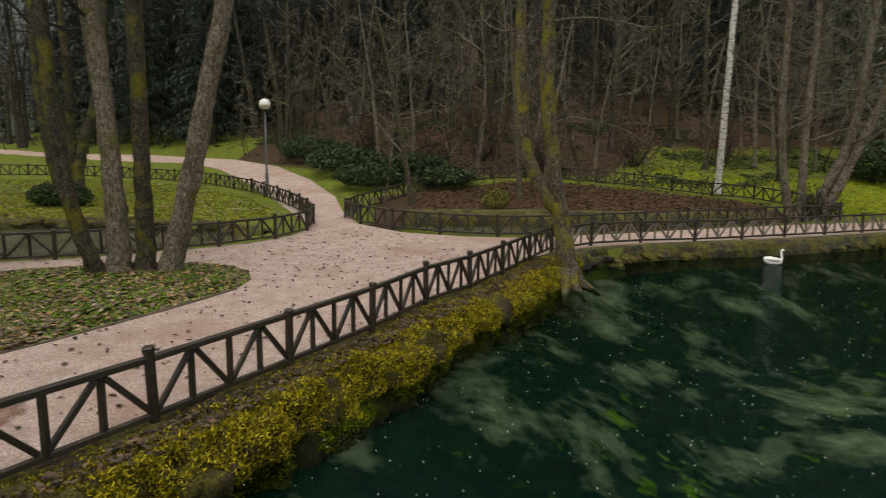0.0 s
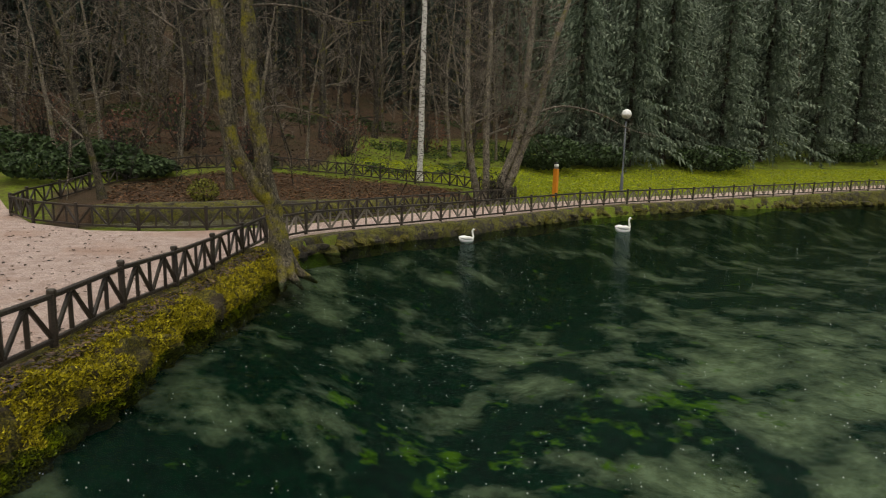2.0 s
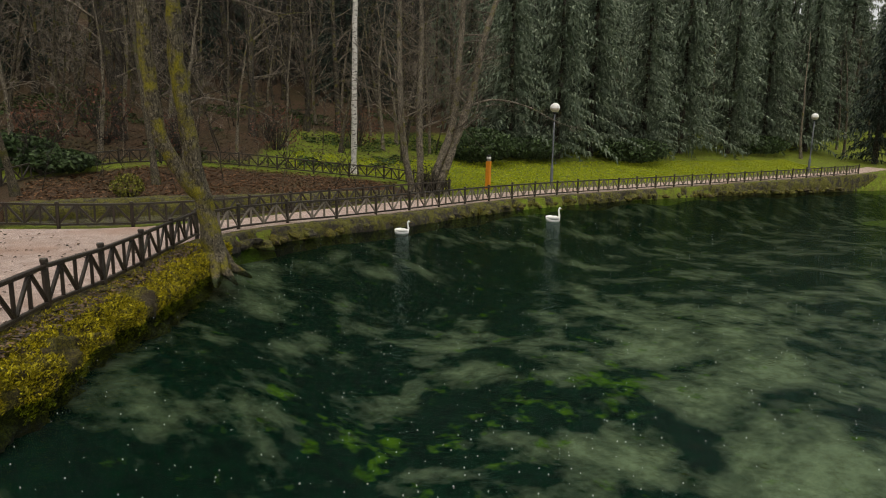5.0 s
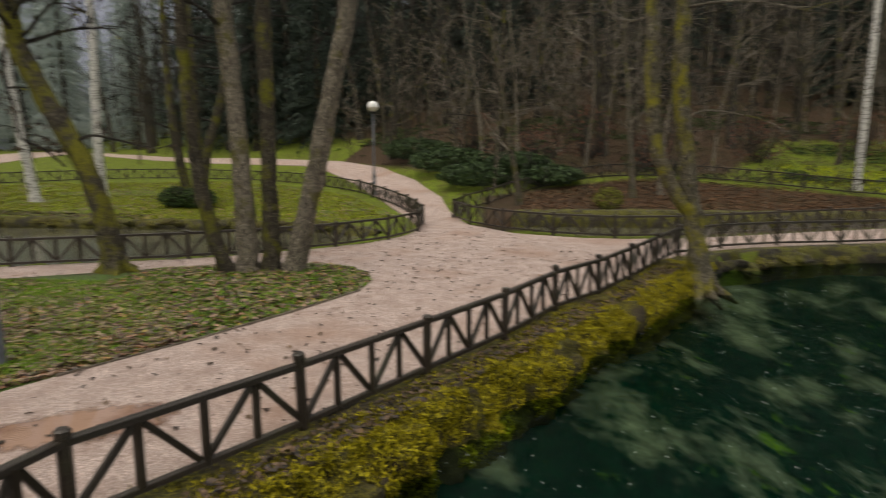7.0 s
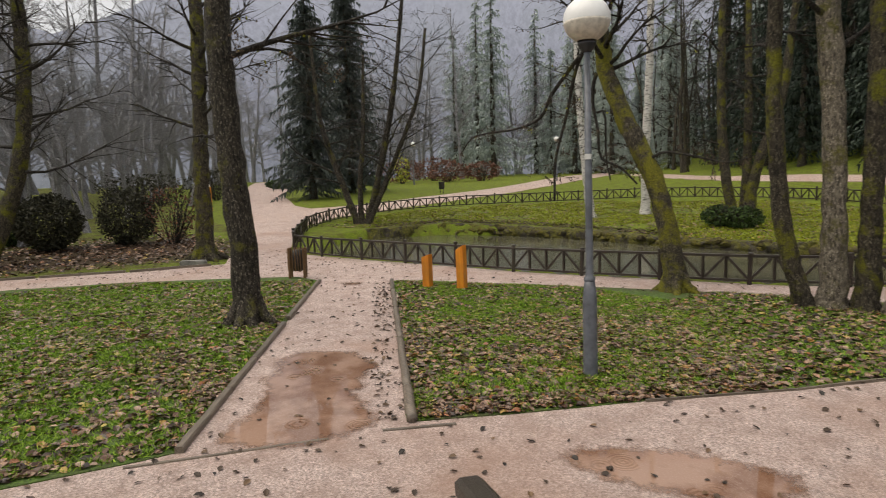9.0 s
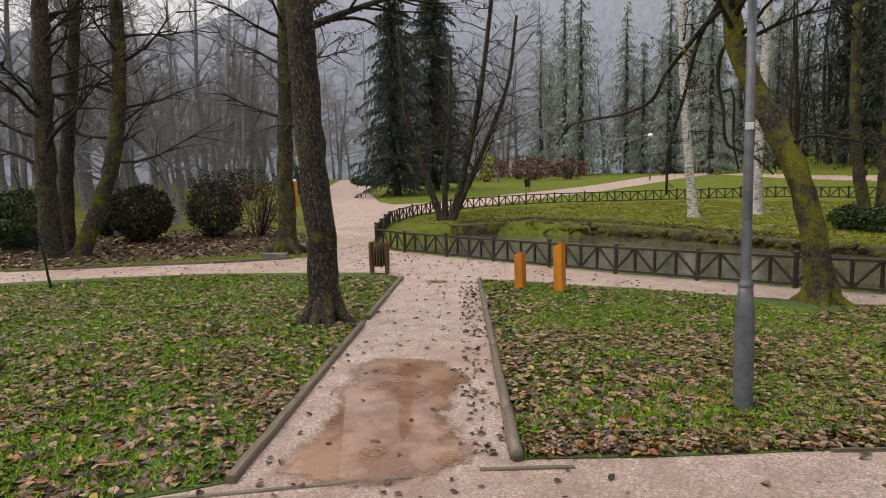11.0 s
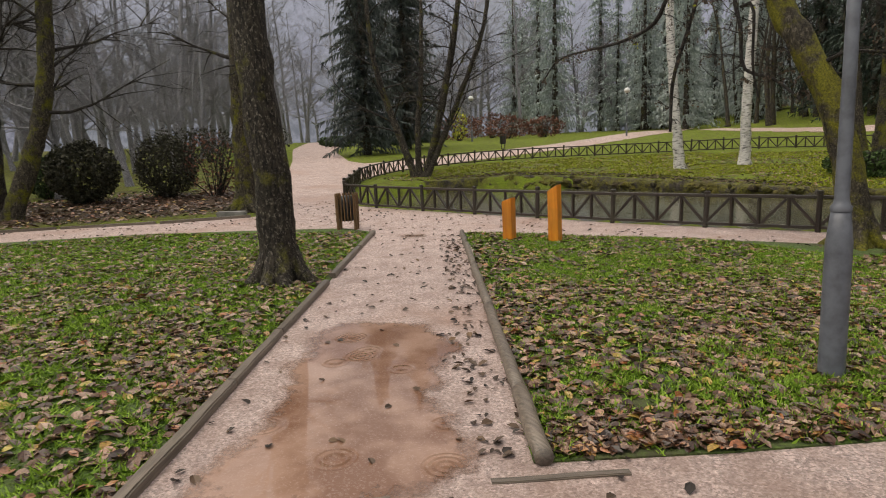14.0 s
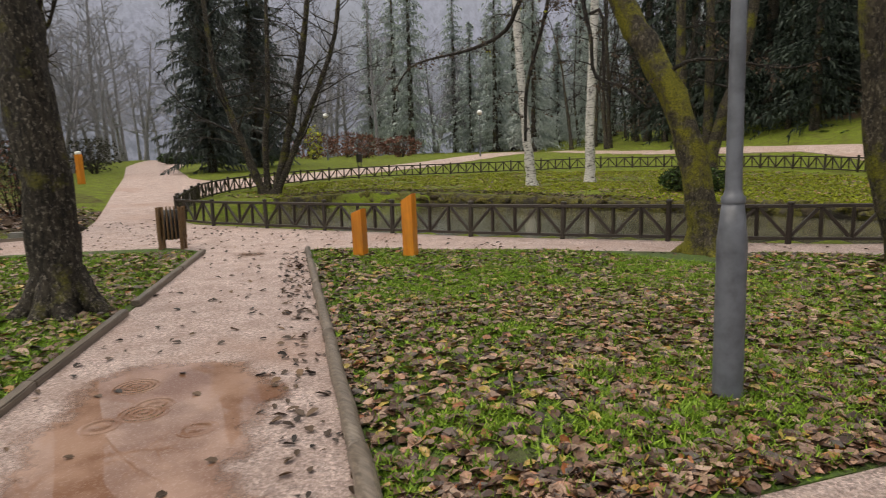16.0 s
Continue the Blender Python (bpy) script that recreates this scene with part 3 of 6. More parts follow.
sheet("water_2", [(x + (0.25 if x > -8 else -0.1), y - 0.15 if y < 16 and x > -24 else y + 0.3) for x, y in MOAT], 3, lambda x, y: x * 0 + MOAT_LEVEL, WATER_DARK,
      "still grey-brown stream water inside the fence", "water")
sheet("water_3", DITCH, 3, lambda x, y: x * 0 + DITCH_LEVEL, WATER_DARK, "dark narrow ditch water behind a fence", "water")


def bed_height(x, y):
    d = inside(POND, x, y)
    return POND_LEVEL - 0.25 - 1.3 * np.clip((d - 0.3) / 3.5, 0, 1) + 0.12 * np.sin(x * 1.1) * np.sin(y * 0.9)


bed = sheet("pond_bed", rounded(POND, 1.2), 0.9, bed_height, BED, "dark green pond bed with pale silt and weed patches", "pond bed")
at = np.array([q.co[:2] for q in bed.data.vertices])
near = lambda x, y, r: np.exp(-((at[:, 0] - x) ** 2 + (at[:, 1] - y) ** 2) / (r * r))
silt = 0.2 * near(8.3, 4.0, 2.0) + 0.08 * near(5.2, 6.3, 1.2) + 0.2 * near(10.8, 8.0, 2.3) + 0.12 * near(-0.3, 7.2, 0.9) + 0.08 * near(14.5, 9.5, 3.0) + 0.04 * near(20, 11, 6) + 0.08 * near(7, 10.8, 2) + 0.08 * near(2.8, 14, 1.5) - 0.04 * near(3.5, 8, 3.5)
weedy = 0.12 * near(2.6, 8, 0.9) + 0.14 * near(3.5, 7.5, 1.0) + 0.1 * near(6.5, 7.8, 1.4) + 0.1 * near(8.7, 8, 1.4) - 0.03
a = bed.data.color_attributes.new("silt", "FLOAT_COLOR", "POINT")
a.data.foreach_set("color", np.column_stack([silt, weedy, silt * 0, silt * 0 + 1]).ravel())


# ---- mossy banks ----
def bank(name, line, width, top, foot, step, rows, label, rough=0.1, flip=1, mat=None):
    """A bulging mossy stone edge that falls to the water on the right of the line."""
    pts = smooth_line(line, step)
    v, f = [], []
    for i, p in enumerate(pts):
        d = (pts[min(i + 1, len(pts) - 1)] - pts[max(i - 1, 0)]).normalized()
        out = Vector((d.y, -d.x, 0)) * flip
        base = float(rise(p.x, p.y))
        for k in range(rows + 1):
            t = k / rows
            across = width * min(1, t * 1.45) ** 0.9
            h = base + top - 0.05 * t if t < 0.5 else base + top - 0.03 - (top + base - foot) * ((t - 0.5) / 0.5) ** 1.3
            q = p + out * across
            q.z = h
            s = noise.noise(q * 2.3) * 0.6 + noise.noise(q * 6.1) * 0.35 + noise.noise(q * 15) * 0.25
            g = rough * (0.35 if t < 0.35 else 1)
            v.append(q + out * s * g * 1.3 + Vector((0, 0, s * g * (0.9 if t < 0.8 else 0.2))))
    w = rows + 1
    for i in range(len(pts) - 1):
        for k in range(rows):
            a = i * w + k
            f.append((a, a + 1, a + w + 1, a + w) if flip > 0 else (a, a + w, a + w + 1, a + 1))
    return tagged(mesh_object(name, v, f, mat or MOSS, smooth=True), label, "bank", kind="structure")


NEAR_FENCE = [(-3.34, 3.8), (-2.49, 5.36), (-1.76, 6.82), (-1.08, 8.2), (-0.48, 9.72), (0.2, 10.85), (0.82, 12.2), (1.5, 13.8), (2.2, 15.4)]
FAR_FENCE = [(2.2, 15.4), (3.1, 16.4), (5.1, 17.4), (6.6, 17.8), (8.9, 18.75), (11.7, 19.95), (15.5, 21.5), (19.7, 22.65), (24.2, 23.5), (29.2, 24.1), (36.4, 24.3), (45, 24.3), (49, 24.4)]
MOAT_FENCE = [(-23.1, 8.7), (-22.2, 8.25), (-20.6, 8.2), (-18, 9.1), (-16.3, 9.65), (-12.8, 10.95), (-11.15, 11.75), (-9.5, 12.6), (-8.04, 13.4), (-6.5, 14.7), (-5.4, 16.0), (-4.75, 17.4), (-4.6, 18.6), (-5.0, 20.6), (-6.4, 23.7), (-8.2, 26.6), (-10, 29)]
BACK_FENCE = [(-23.1, 8.7), (-25.6, 9.9), (-28.6, 11.5), (-31.4, 14.5), (-32.8, 18.4), (-32.4, 22.4), (-30.4, 26.2), (-28.3, 29.5), (-26, 32.5), (-22, 34), (-17, 33.5), (-13, 31.5), (-10, 29)]
DITCH_FENCE = [(-2.6, 26.6), (-4.0, 23.6), (-4.2, 22.0), (-3.4, 20.4), (-1.8, 18.85), (0.1, 18.05), (1.3, 18.0), (2.7, 18.35), (6, 20.0), (9, 21.4), (12, 22.65), (13.6, 23.2)]
HILL_FENCE = [(-2.6, 26.6), (-0.4, 29.0), (1.5, 29.9), (4.4, 30.4), (8.1, 29.7), (10.8, 28.5), (13.0, 27.6), (13.9, 25), (13.6, 23.2)]

bank("bank_1", [(-3.2, 2.7)] + [(x - 0.1, y + 0.05) for x, y in NEAR_FENCE[:-1]] + [(2.1, 15.0)], 0.86, 0.06, -0.75, 0.05, 26, "bright yellow-green mossy bank falling to the pond", 0.26)
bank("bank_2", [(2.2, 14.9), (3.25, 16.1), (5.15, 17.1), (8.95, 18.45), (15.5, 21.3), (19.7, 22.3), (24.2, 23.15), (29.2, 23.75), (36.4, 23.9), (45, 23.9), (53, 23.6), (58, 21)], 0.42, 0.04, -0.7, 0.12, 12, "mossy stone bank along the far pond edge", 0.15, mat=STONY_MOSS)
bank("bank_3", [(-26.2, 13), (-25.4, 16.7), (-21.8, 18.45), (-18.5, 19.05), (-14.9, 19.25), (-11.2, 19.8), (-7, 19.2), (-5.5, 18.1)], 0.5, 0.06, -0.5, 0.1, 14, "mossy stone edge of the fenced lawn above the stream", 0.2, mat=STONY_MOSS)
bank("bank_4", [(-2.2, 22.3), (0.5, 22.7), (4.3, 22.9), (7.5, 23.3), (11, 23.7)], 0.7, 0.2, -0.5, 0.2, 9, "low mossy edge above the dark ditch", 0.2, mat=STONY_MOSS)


# ---- fences ----
def bar(bevel=0.12, wob=0.02):
    """A unit beam along x, from 0 to 1, one by one across, with worn edges."""
    bm = bmesh.new()
    bmesh.ops.create_cube(bm, size=1)
    bmesh.ops.bevel(bm, geom=[e for e in bm.edges if abs(e.verts[0].co.x - e.verts[1].co.x) > 0.5], offset=bevel, segments=1, affect="EDGES")
    bmesh.ops.translate(bm, verts=bm.verts, vec=(0.5, 0, 0))
    me = bpy.data.meshes.new("beam")
    bm.to_mesh(me)
    bm.free()
    return me


def post_mesh():
    """A round post one metre high with a chamfered cap."""
    b = Build()
    prof = [(0, 0.05), (0.05, 0.047), (0.93, 0.045), (0.935, 0.053), (0.985, 0.053), (1.0, 0.04)]
    b.tube([(0, 0, z) for z, r in prof], [r for z, r in prof], 8)
    me = bpy.data.meshes.new("post")
    me.from_pydata([tuple(v) for v in b.v], [], b.f)
    return me


def beam_pose(a, b, w, h):
    a, b = Vector(a), Vector(b)
    d = b - a
    rot = d.to_track_quat("X", "Z").to_matrix().to_4x4()
    return Matrix.Translation(a) @ rot @ Matrix.Diagonal((d.length, w, h, 1))


BEAM, POST = {}, {}
for key, mt in (("dark", FENCE_WOOD), ("pale", PALE_WOOD)):
    BEAM[key], POST[key] = bar(), post_mesh()
    BEAM[key].materials.append(mt)
    POST[key].materials.append(mt)


def fence(line, label, group="rustic fences", height=0.66, bay=1.7, slats="dark", lift=0.0, exact=False):
    """A low rustic fence: posts, two rails, uprights and zigzag braces."""
    rnd = random.Random(len(line) * 7 + 3)
    pts = [Vector((*q, 0)) for q in line] if exact else smooth_line(line, bay)
    for p in pts:
        p.z = float(rise(p.x, p.y)) + lift
    o = pts[0].copy()
    f = empty("fence", Matrix.Translation(o), label, "fence", group)
    up = Vector((0, 0, 1))
    for i, p in enumerate(pts):
        q = p - o
        tall = height + rnd.uniform(0.0, 0.05)
        share("post", POST["dark"], f, Matrix.Translation(q - up * 0.15) @ pose(0, 0, 0, rnd.uniform(-2, 2), rnd.uniform(-2, 2), rnd.uniform(0, 90)) @ Matrix.Diagonal((1, 1, tall + 0.15, 1)))
        if i + 1 == len(pts):
            break
        r = pts[i + 1] - o
        lo, hi = up * 0.09, up * (height - 0.07)
        share("top_rail", BEAM["dark"], f, beam_pose(q + hi, r + hi, 0.07, 0.055))
        share("bottom_rail", BEAM["dark"], f, beam_pose(q + lo, r + lo, 0.055, 0.05))
        for k in range(4):
            a, b = q.lerp(r, k / 4), q.lerp(r, (k + 1) / 4)
            j = Vector((rnd.uniform(-0.02, 0.02), rnd.uniform(-0.02, 0.02), 0))
            if k:
                share("upright", BEAM[slats], f, beam_pose(a + lo + j, a + hi + j, 0.055, 0.05))
            s, e = (a + lo, b + hi) if k % 2 == 0 else (a + hi, b + lo)
            share("brace", BEAM[slats], f, beam_pose(s.lerp(e, 0.08), s.lerp(e, 0.92), 0.042, 0.05))
    return f


fence([(-3.52, 2.62)] + NEAR_FENCE, "low dark wooden zigzag fence along the mossy pond bank", exact=True, lift=0.04)
fence(FAR_FENCE, "low wooden fence with pale braces along the far pond path", slats="pale")
fence(MOAT_FENCE, "dark wooden zigzag fence in front of the stream")
fence(BACK_FENCE, "dark wooden fence curving round the sloping lawn")
fence(DITCH_FENCE, "dark wooden fence along the ditch and path")
fence(HILL_FENCE, "low dark fence at the foot of the wooded hill")


# ---- footbridge under the walker ----
def deck_z(s):
    """Height of the bridge deck s metres east of the rail's end."""
    return 0.92 - 0.9 * (max(0.0, 1 - (s + 1.15) / 5.2)) ** 1.7


def footbridge():
    ax, nx = Vector((0.935, -0.355, 0)), Vector((0.355, 0.935, 0))
    end = Vector((-3.62, 2.57, 0))
    root = empty("footbridge", Matrix.Translation((end.x, end.y, 0)), "arched wooden footbridge with dark handrails over the pond outlet", "bridge")
    plank, beam = bar(0.04), bar(0.2)
    plank.materials.append(PALE_WOOD)
    beam.materials.append(FENCE_WOOD)
    for i in range(66):
        s = -1.15 + i * 0.15
        z = deck_z(s) if s < 4.5 else deck_z(9 - s)
        a = ax * s + nx * 0.03 + Vector((0, 0, z - 0.03))
        share("plank", plank, root, beam_pose(a, a - nx * 1.95, 0.1499, 0.05))
    for k in range(12):
        s0, s1 = -1.1 + k * 0.8, -0.3 + k * 0.8
        h = lambda s: (deck_z(s) if s < 4.5 else deck_z(9 - s)) - 0.11
        share("joist", beam, root, beam_pose(ax * s0 - nx * 0.65 + Vector((0, 0, h(s0))), ax * s1 - nx * 0.65 + Vector((0, 0, h(s1))), 0.7, 0.1))
    for side in (0.0, -1.9):
        prev = None
        for i in range(6):
            s = 0.02 + i * 1.75
            zz = deck_z(s) if s < 4.5 else deck_z(9 - s)
            p = ax * s + nx * side
            share("post", beam, root, beam_pose(p + Vector((0, 0, zz - 0.5)), p + Vector((0, 0, zz + 0.66)), 0.1, 0.1))
            top = p + Vector((0, 0, zz + 0.7))
            if prev is not None:
                share("handrail", beam, root, beam_pose(prev[0] - ax * (0.1 if i == 1 else 0), top, 0.12, 0.085))
                lo0, lo1 = prev[0] - Vector((0, 0, 0.55)), top - Vector((0, 0, 0.55))
                share("bottom_rail", beam, root, beam_pose(lo0, lo1, 0.06, 0.06))
                for k in range(4):
                    a, b = prev[0].lerp(top, k / 4), prev[0].lerp(top, (k + 1) / 4)
                    c, d = lo0.lerp(lo1, k / 4), lo0.lerp(lo1, (k + 1) / 4)
                    share("brace", beam, root, beam_pose(c, b, 0.045, 0.05) if k % 2 == 0 else beam_pose(a, d, 0.045, 0.05))
            prev = (top,)
        share("girder", beam, root, beam_pose(nx * side * 0.9 + ax * -1.0 + Vector((0, 0, -0.12)), nx * side * 0.9 + ax * 4 + Vector((0, 0, 0.72)), 0.14, 0.18))
        share("girder", beam, root, beam_pose(nx * side * 0.9 + ax * 4 + Vector((0, 0, 0.72)), nx * side * 0.9 + ax * 9 + Vector((0, 0, -0.12)), 0.14, 0.18))


footbridge()


# ---- path edging ----
def log(a, b, r, name, label, mat=LOG_WOOD, seed=1):
    rnd = random.Random(seed)
    a, b = Vector(a), Vector(b)
    o = empty(name, Matrix.Translation(a), label, "log", "path edging logs")
    d = b - a
    bl = Build()
    n = max(4, int(d.length / 0.25))
    bl.tube([d * (i / n) + Vector((rnd.uniform(-1, 1), rnd.uniform(-1, 1), rnd.uniform(-0.6, 0.6))) * 0.008 for i in range(n + 1)], [r * rnd.uniform(0.94, 1.05) for _ in range(n + 1)], 10)
    bl.f.append(tuple(range(9, -1, -1)))
    bl.object("stem", mat, o)
    ring = Build()
    e = -d.normalized() * 0.004
    ring.tube([e, -e * 2], [r * 0.93, r * 0.93], 10)
    ring.f.append(tuple(range(9, -1, -1)))
    ring.object("cut_end", PALE_WOOD, o, "pale sawn end")
    return o


ra, rb = Vector((-6.6, 3.98, 0.06)), Vector((-14.06, 7.79, 0.06))
cuts = (0, 0.105, 0.36, 0.61, 0.83, 1.0)
for i, (u, v) in enumerate(zip(cuts, cuts[1:])):
    log(ra.lerp(rb, u + 0.002), ra.lerp(rb, v - 0.002), 0.053 - 0.002 * i, "edging_log", "round brown log half sunk along the gravel path", seed=i)


def sleeper(a, b, w, h, label, seed=0):
    """A worn squared timber."""
    a, b = Vector(a), Vector(b)
    bm = bmesh.new()
    bmesh.ops.create_cube(bm, size=1)
    bmesh.ops.subdivide_edges(bm, edges=[e for e in bm.edges if abs(e.verts[0].co.x - e.verts[1].co.x) > 0.5], cuts=7)
    bmesh.ops.bevel(bm, geom=[e for e in bm.edges if abs(e.verts[0].co.x - e.verts[1].co.x) > 0.05 and abs(e.verts[0].co.y - e.verts[1].co.y) < 0.05], offset=0.12, segments=2, affect="EDGES")
    for q in bm.verts:
        q.co = Vector((q.co.x * (b - a).length, q.co.y * w, q.co.z * h))
        q.co += noise.noise_vector(q.co * 2 + Vector((seed * 5.3, 0, 0))) * 0.008
    me = bpy.data.meshes.new("edging_timber")
    bm.to_mesh(me)
    bm.free()
    me.materials.append(LOG_WOOD)
    ob = new("edging_timber", me)
    ob.matrix_basis = Matrix.Translation((a + b) / 2) @ (b - a).to_track_quat("X", "Z").to_matrix().to_4x4()
    return tagged(ob, label, "timber", "path edging timbers")


la, lb = Vector((-7.26, 2.03, 0.035)), Vector((-15.35, 6.56, 0.04))
cuts = (0, 0.17, 0.3, 0.52, 0.56, 0.8, 1.0)
for i, (u, v) in enumerate(zip(cuts, cuts[1:])):
    if i != 3:
        sleeper(la.lerp(lb, u + 0.001), la.lerp(lb, v - 0.001), 0.08, 0.075, "grey-brown squared timber edging the lawn", i)
sleeper((-7.25, 1.6, 0.004), (-6.75, 3.2, 0.004), 0.045, 0.04, "thin timber strip flush with the wet gravel", 11)
sleeper((-6.63, 3.68, 0.004), (-6.34, 4.31, 0.004), 0.05, 0.035, "thin timber strip flush with the wet gravel", 12)
edge = smooth_line(WEDGE[2:11], 1.5)
for i, (a, b) in enumerate(zip(edge, edge[1:])):
    sleeper((a.x + 0.02, a.y, 0.015), (b.x + 0.02, b.y, 0.015), 0.03, 0.06, "low dark timber board edging the leafy lawn", 20 + i)
for i, (a, b) in enumerate((((-20.3, 5.2), (-20.55, 3.1)), ((-20.6, 3.0), (-21.2, 1.0)), ((-21.25, 0.9), (-21.8, -1.8)))):
    sleeper((*a, 0.04), (*b, 0.04), 0.08, 0.12, "dark timber board between path and leafy bed", 30 + i)


# ---- puddles ----
def b_puddle(m, n, l, p):
    big = noise_tex(n, l, 1.4, 4)
    fine = noise_tex(n, l, 60, 3, 0.8)
    c = ramp(n, l, big, (0.42, (0.15, 0.062, 0.026)), (0.58, (0.29, 0.17, 0.115)))
    c = mix(n, l, ramp(n, l, fine, (0.52, white(0)), (0.72, white(0.5))), c, (0.4, 0.29, 0.24))
    l.new(c, p.inputs["Base Color"])
    p.inputs["Roughness"].default_value = 0.6
    p.inputs["Coat Weight"].default_value, p.inputs["Coat Roughness"].default_value, p.inputs["Coat IOR"].default_value = 1.0, 0.03, 1.33
    b = n.new("ShaderNodeBump")
    b.inputs["Strength"].default_value, b.inputs["Distance"].default_value = 1.0, 0.02
    l.new(drops(n, l, 2.2, 75), b.inputs["Height"])
    l.new(b.outputs["Normal"], p.inputs["Coat Normal"])
    depth = n.new("ShaderNodeAttribute")
    depth.attribute_name = "depth"
    k = mix(n, l, 1.0, depth.outputs["Color"], noise_tex(n, l, 9, 5, 0.75), "ADD")
    tr, mx = n.new("ShaderNodeBsdfTransparent"), n.new("ShaderNodeMixShader")
    l.new(ramp(n, l, k, (0.62, white(0)), (0.95, white(1))), mx.inputs["Fac"])
    l.new(tr.outputs["BSDF"], mx.inputs[1])
    l.new(p.outputs["BSDF"], mx.inputs[2])
    l.new(mx.outputs["Shader"], n["Material Output"].inputs["Surface"])


PUDDLE = material("muddy_puddle", b_puddle)


def puddle(outline, label):
    out = []
    for p in smooth_line(outline + outline[:1], 0.06)[:-1]:
        k = 0.16 * noise.noise(p * 2.3) + 0.05 * noise.noise(p * 8)
        out.append((p.x + k, p.y + k * 0.7))
    ob = sheet("puddle", out, 0.12, lambda x, y: path_height(x, y) + 0.008, PUDDLE, label, "puddle", kind="structure")
    d = np.array([q.co[:2] for q in ob.data.vertices])
    k = np.clip(inside(out, d[:, 0], d[:, 1]) / 0.32, 0, 1)
    a = ob.data.color_attributes.new("depth", "FLOAT_COLOR", "POINT")
    a.data.foreach_set("color", np.column_stack([k * 0.75, k * 0.75, k * 0.75, np.ones_like(k)]).ravel())
    return ob


puddle([(-6.9, 2.5), (-7.3, 2.25), (-7.8, 2.62), (-8.19, 2.94), (-8.72, 3.12), (-9.3, 3.45), (-9.74, 3.9), (-9.5, 4.4), (-9.08, 4.72), (-8.36, 4.58), (-7.9, 4.22), (-7.6, 3.98), (-7.25, 4.02), (-6.8, 3.8), (-6.62, 3.45), (-6.65, 2.95)], "wide shallow brown rain puddle dimpled by drops")
puddle([(-14.9, 6.9), (-14.5, 7.3), (-14.1, 7.2), (-14.2, 6.85), (-14.6, 6.65)], "small dark puddle at the path crossing")
puddle([(-5.37, 4.9), (-5.0, 5.35), (-4.55, 5.65), (-4.1, 5.8), (-3.7, 5.65), (-3.65, 5.25), (-4.1, 4.85), (-4.7, 4.55), (-5.2, 4.5)], "shallow reddish puddle on the gravel square")


# ---- lamps ----
def turned(profile, sides=20):
    b = Build()
    b.tube([(0, 0, z) for z, r in profile], [r for z, r in profile], sides)
    return b


def street_lamp(height, label, sticker=False):
    o = empty("street_lamp", Matrix.Identity(4), label, "lamp", "globe park lamps")
    turned([(-0.2, 0.087), (0.02, 0.086), (0.05, 0.081), (0.9, 0.079), (0.94, 0.074), (1.12, 0.055)]).object("lower_pole", GREY_PAINT, o)
    shaft = turned([(1.1, 0.061), (1.13, 0.064), (1.145, 0.05), (1.18, 0.043), (1.9, 0.04), (height - 0.34, 0.034)]).object("upper_pole", GREY_PAINT, o)
    turned([(height - 0.34, 0.05), (height - 0.26, 0.1), (height - 0.235, 0.1), (height - 0.225, 0.06)]).object("neck", BLACK_IRON, o, "dark metal collar")
    prof = lambda a0, a1: [(height + 0.24 * math.sin(a), max(0.004, 0.25 * math.cos(a))) for a in np.linspace(a0, a1, 12)]
    turned(prof(-1.15, -0.1), 28).object("globe_bottom", GLOBE_LOWER, o, "duller mottled lower half of the globe")
    turned(prof(-0.1, 1.56), 28).object("globe", GLOBE_WHITE, o, "milky white upper half of the globe")
    if sticker:
        bm = bmesh.new()
        bmesh.ops.create_cube(bm, size=1)
        bmesh.ops.scale(bm, verts=bm.verts, vec=(0.07, 0.012, 0.06))
        bmesh.ops.bevel(bm, geom=bm.edges[:], offset=0.003, segments=1, affect="EDGES")
        bmesh.ops.transform(bm, matrix=pose(0.028, -0.034, 2.47, 0, 0, 40), verts=bm.verts)
        part("number_plate", bm, STICKER, shaft, "small pale number plate")
    return o


def stand(x, y):
    return Matrix.Translation((x, y, float(rise(x, y))))


near_lamp = street_lamp(3.92, "grey steel lamp post with a white globe on the leafy lawn", True)
near_lamp.matrix_basis = stand(-6.51, 6.28) @ pose(0, 0, 0.03, 0.2, -0.3, 0)
far_lamp = street_lamp(4.05, "slim grey lamp post with a white globe beside the path")
far_lamp.matrix_basis = stand(21.15, 25.5)
for x, y in ((-9.0, 28.2), (46.5, 26.6), (-55.2, 32.7), (-46.5, 43.9)):
    copy_thing(far_lamp, stand(x, y))


# ---- wooden posts and bins ----
def wooden_post(x, y, h, w, slant, label, mat=ORANGE):
    o = empty("wooden_post", stand(x, y) @ pose(0, 0, 0, 0.8, -0.6, 28), label, "post", "orange trail posts")
    bm = bmesh.new()
    bmesh.ops.create_cube(bm, size=1)
    for v in bm.verts:
        v.co = Vector((v.co.x * w, v.co.y * w, (h + (slant * v.co.x if v.co.z > 0 else -0.15)) if v.co.z > 0 else -0.15))
    bmesh.ops.bevel(bm, geom=bm.edges[:], offset=0.008, segments=2, affect="EDGES")
    part("shaft", bm, mat, o)
    bm = bmesh.new()
    bmesh.ops.create_cube(bm, size=1)
    for v in bm.verts:
        v.co = Vector((v.co.x * (w - 0.02), v.co.y * (w - 0.02), h + slant * v.co.x * 0.9 + (0.006 if v.co.z > 0 else -0.01)))
    part("top", bm, END_GRAIN, o, "pale sawn slanted top")
    return o


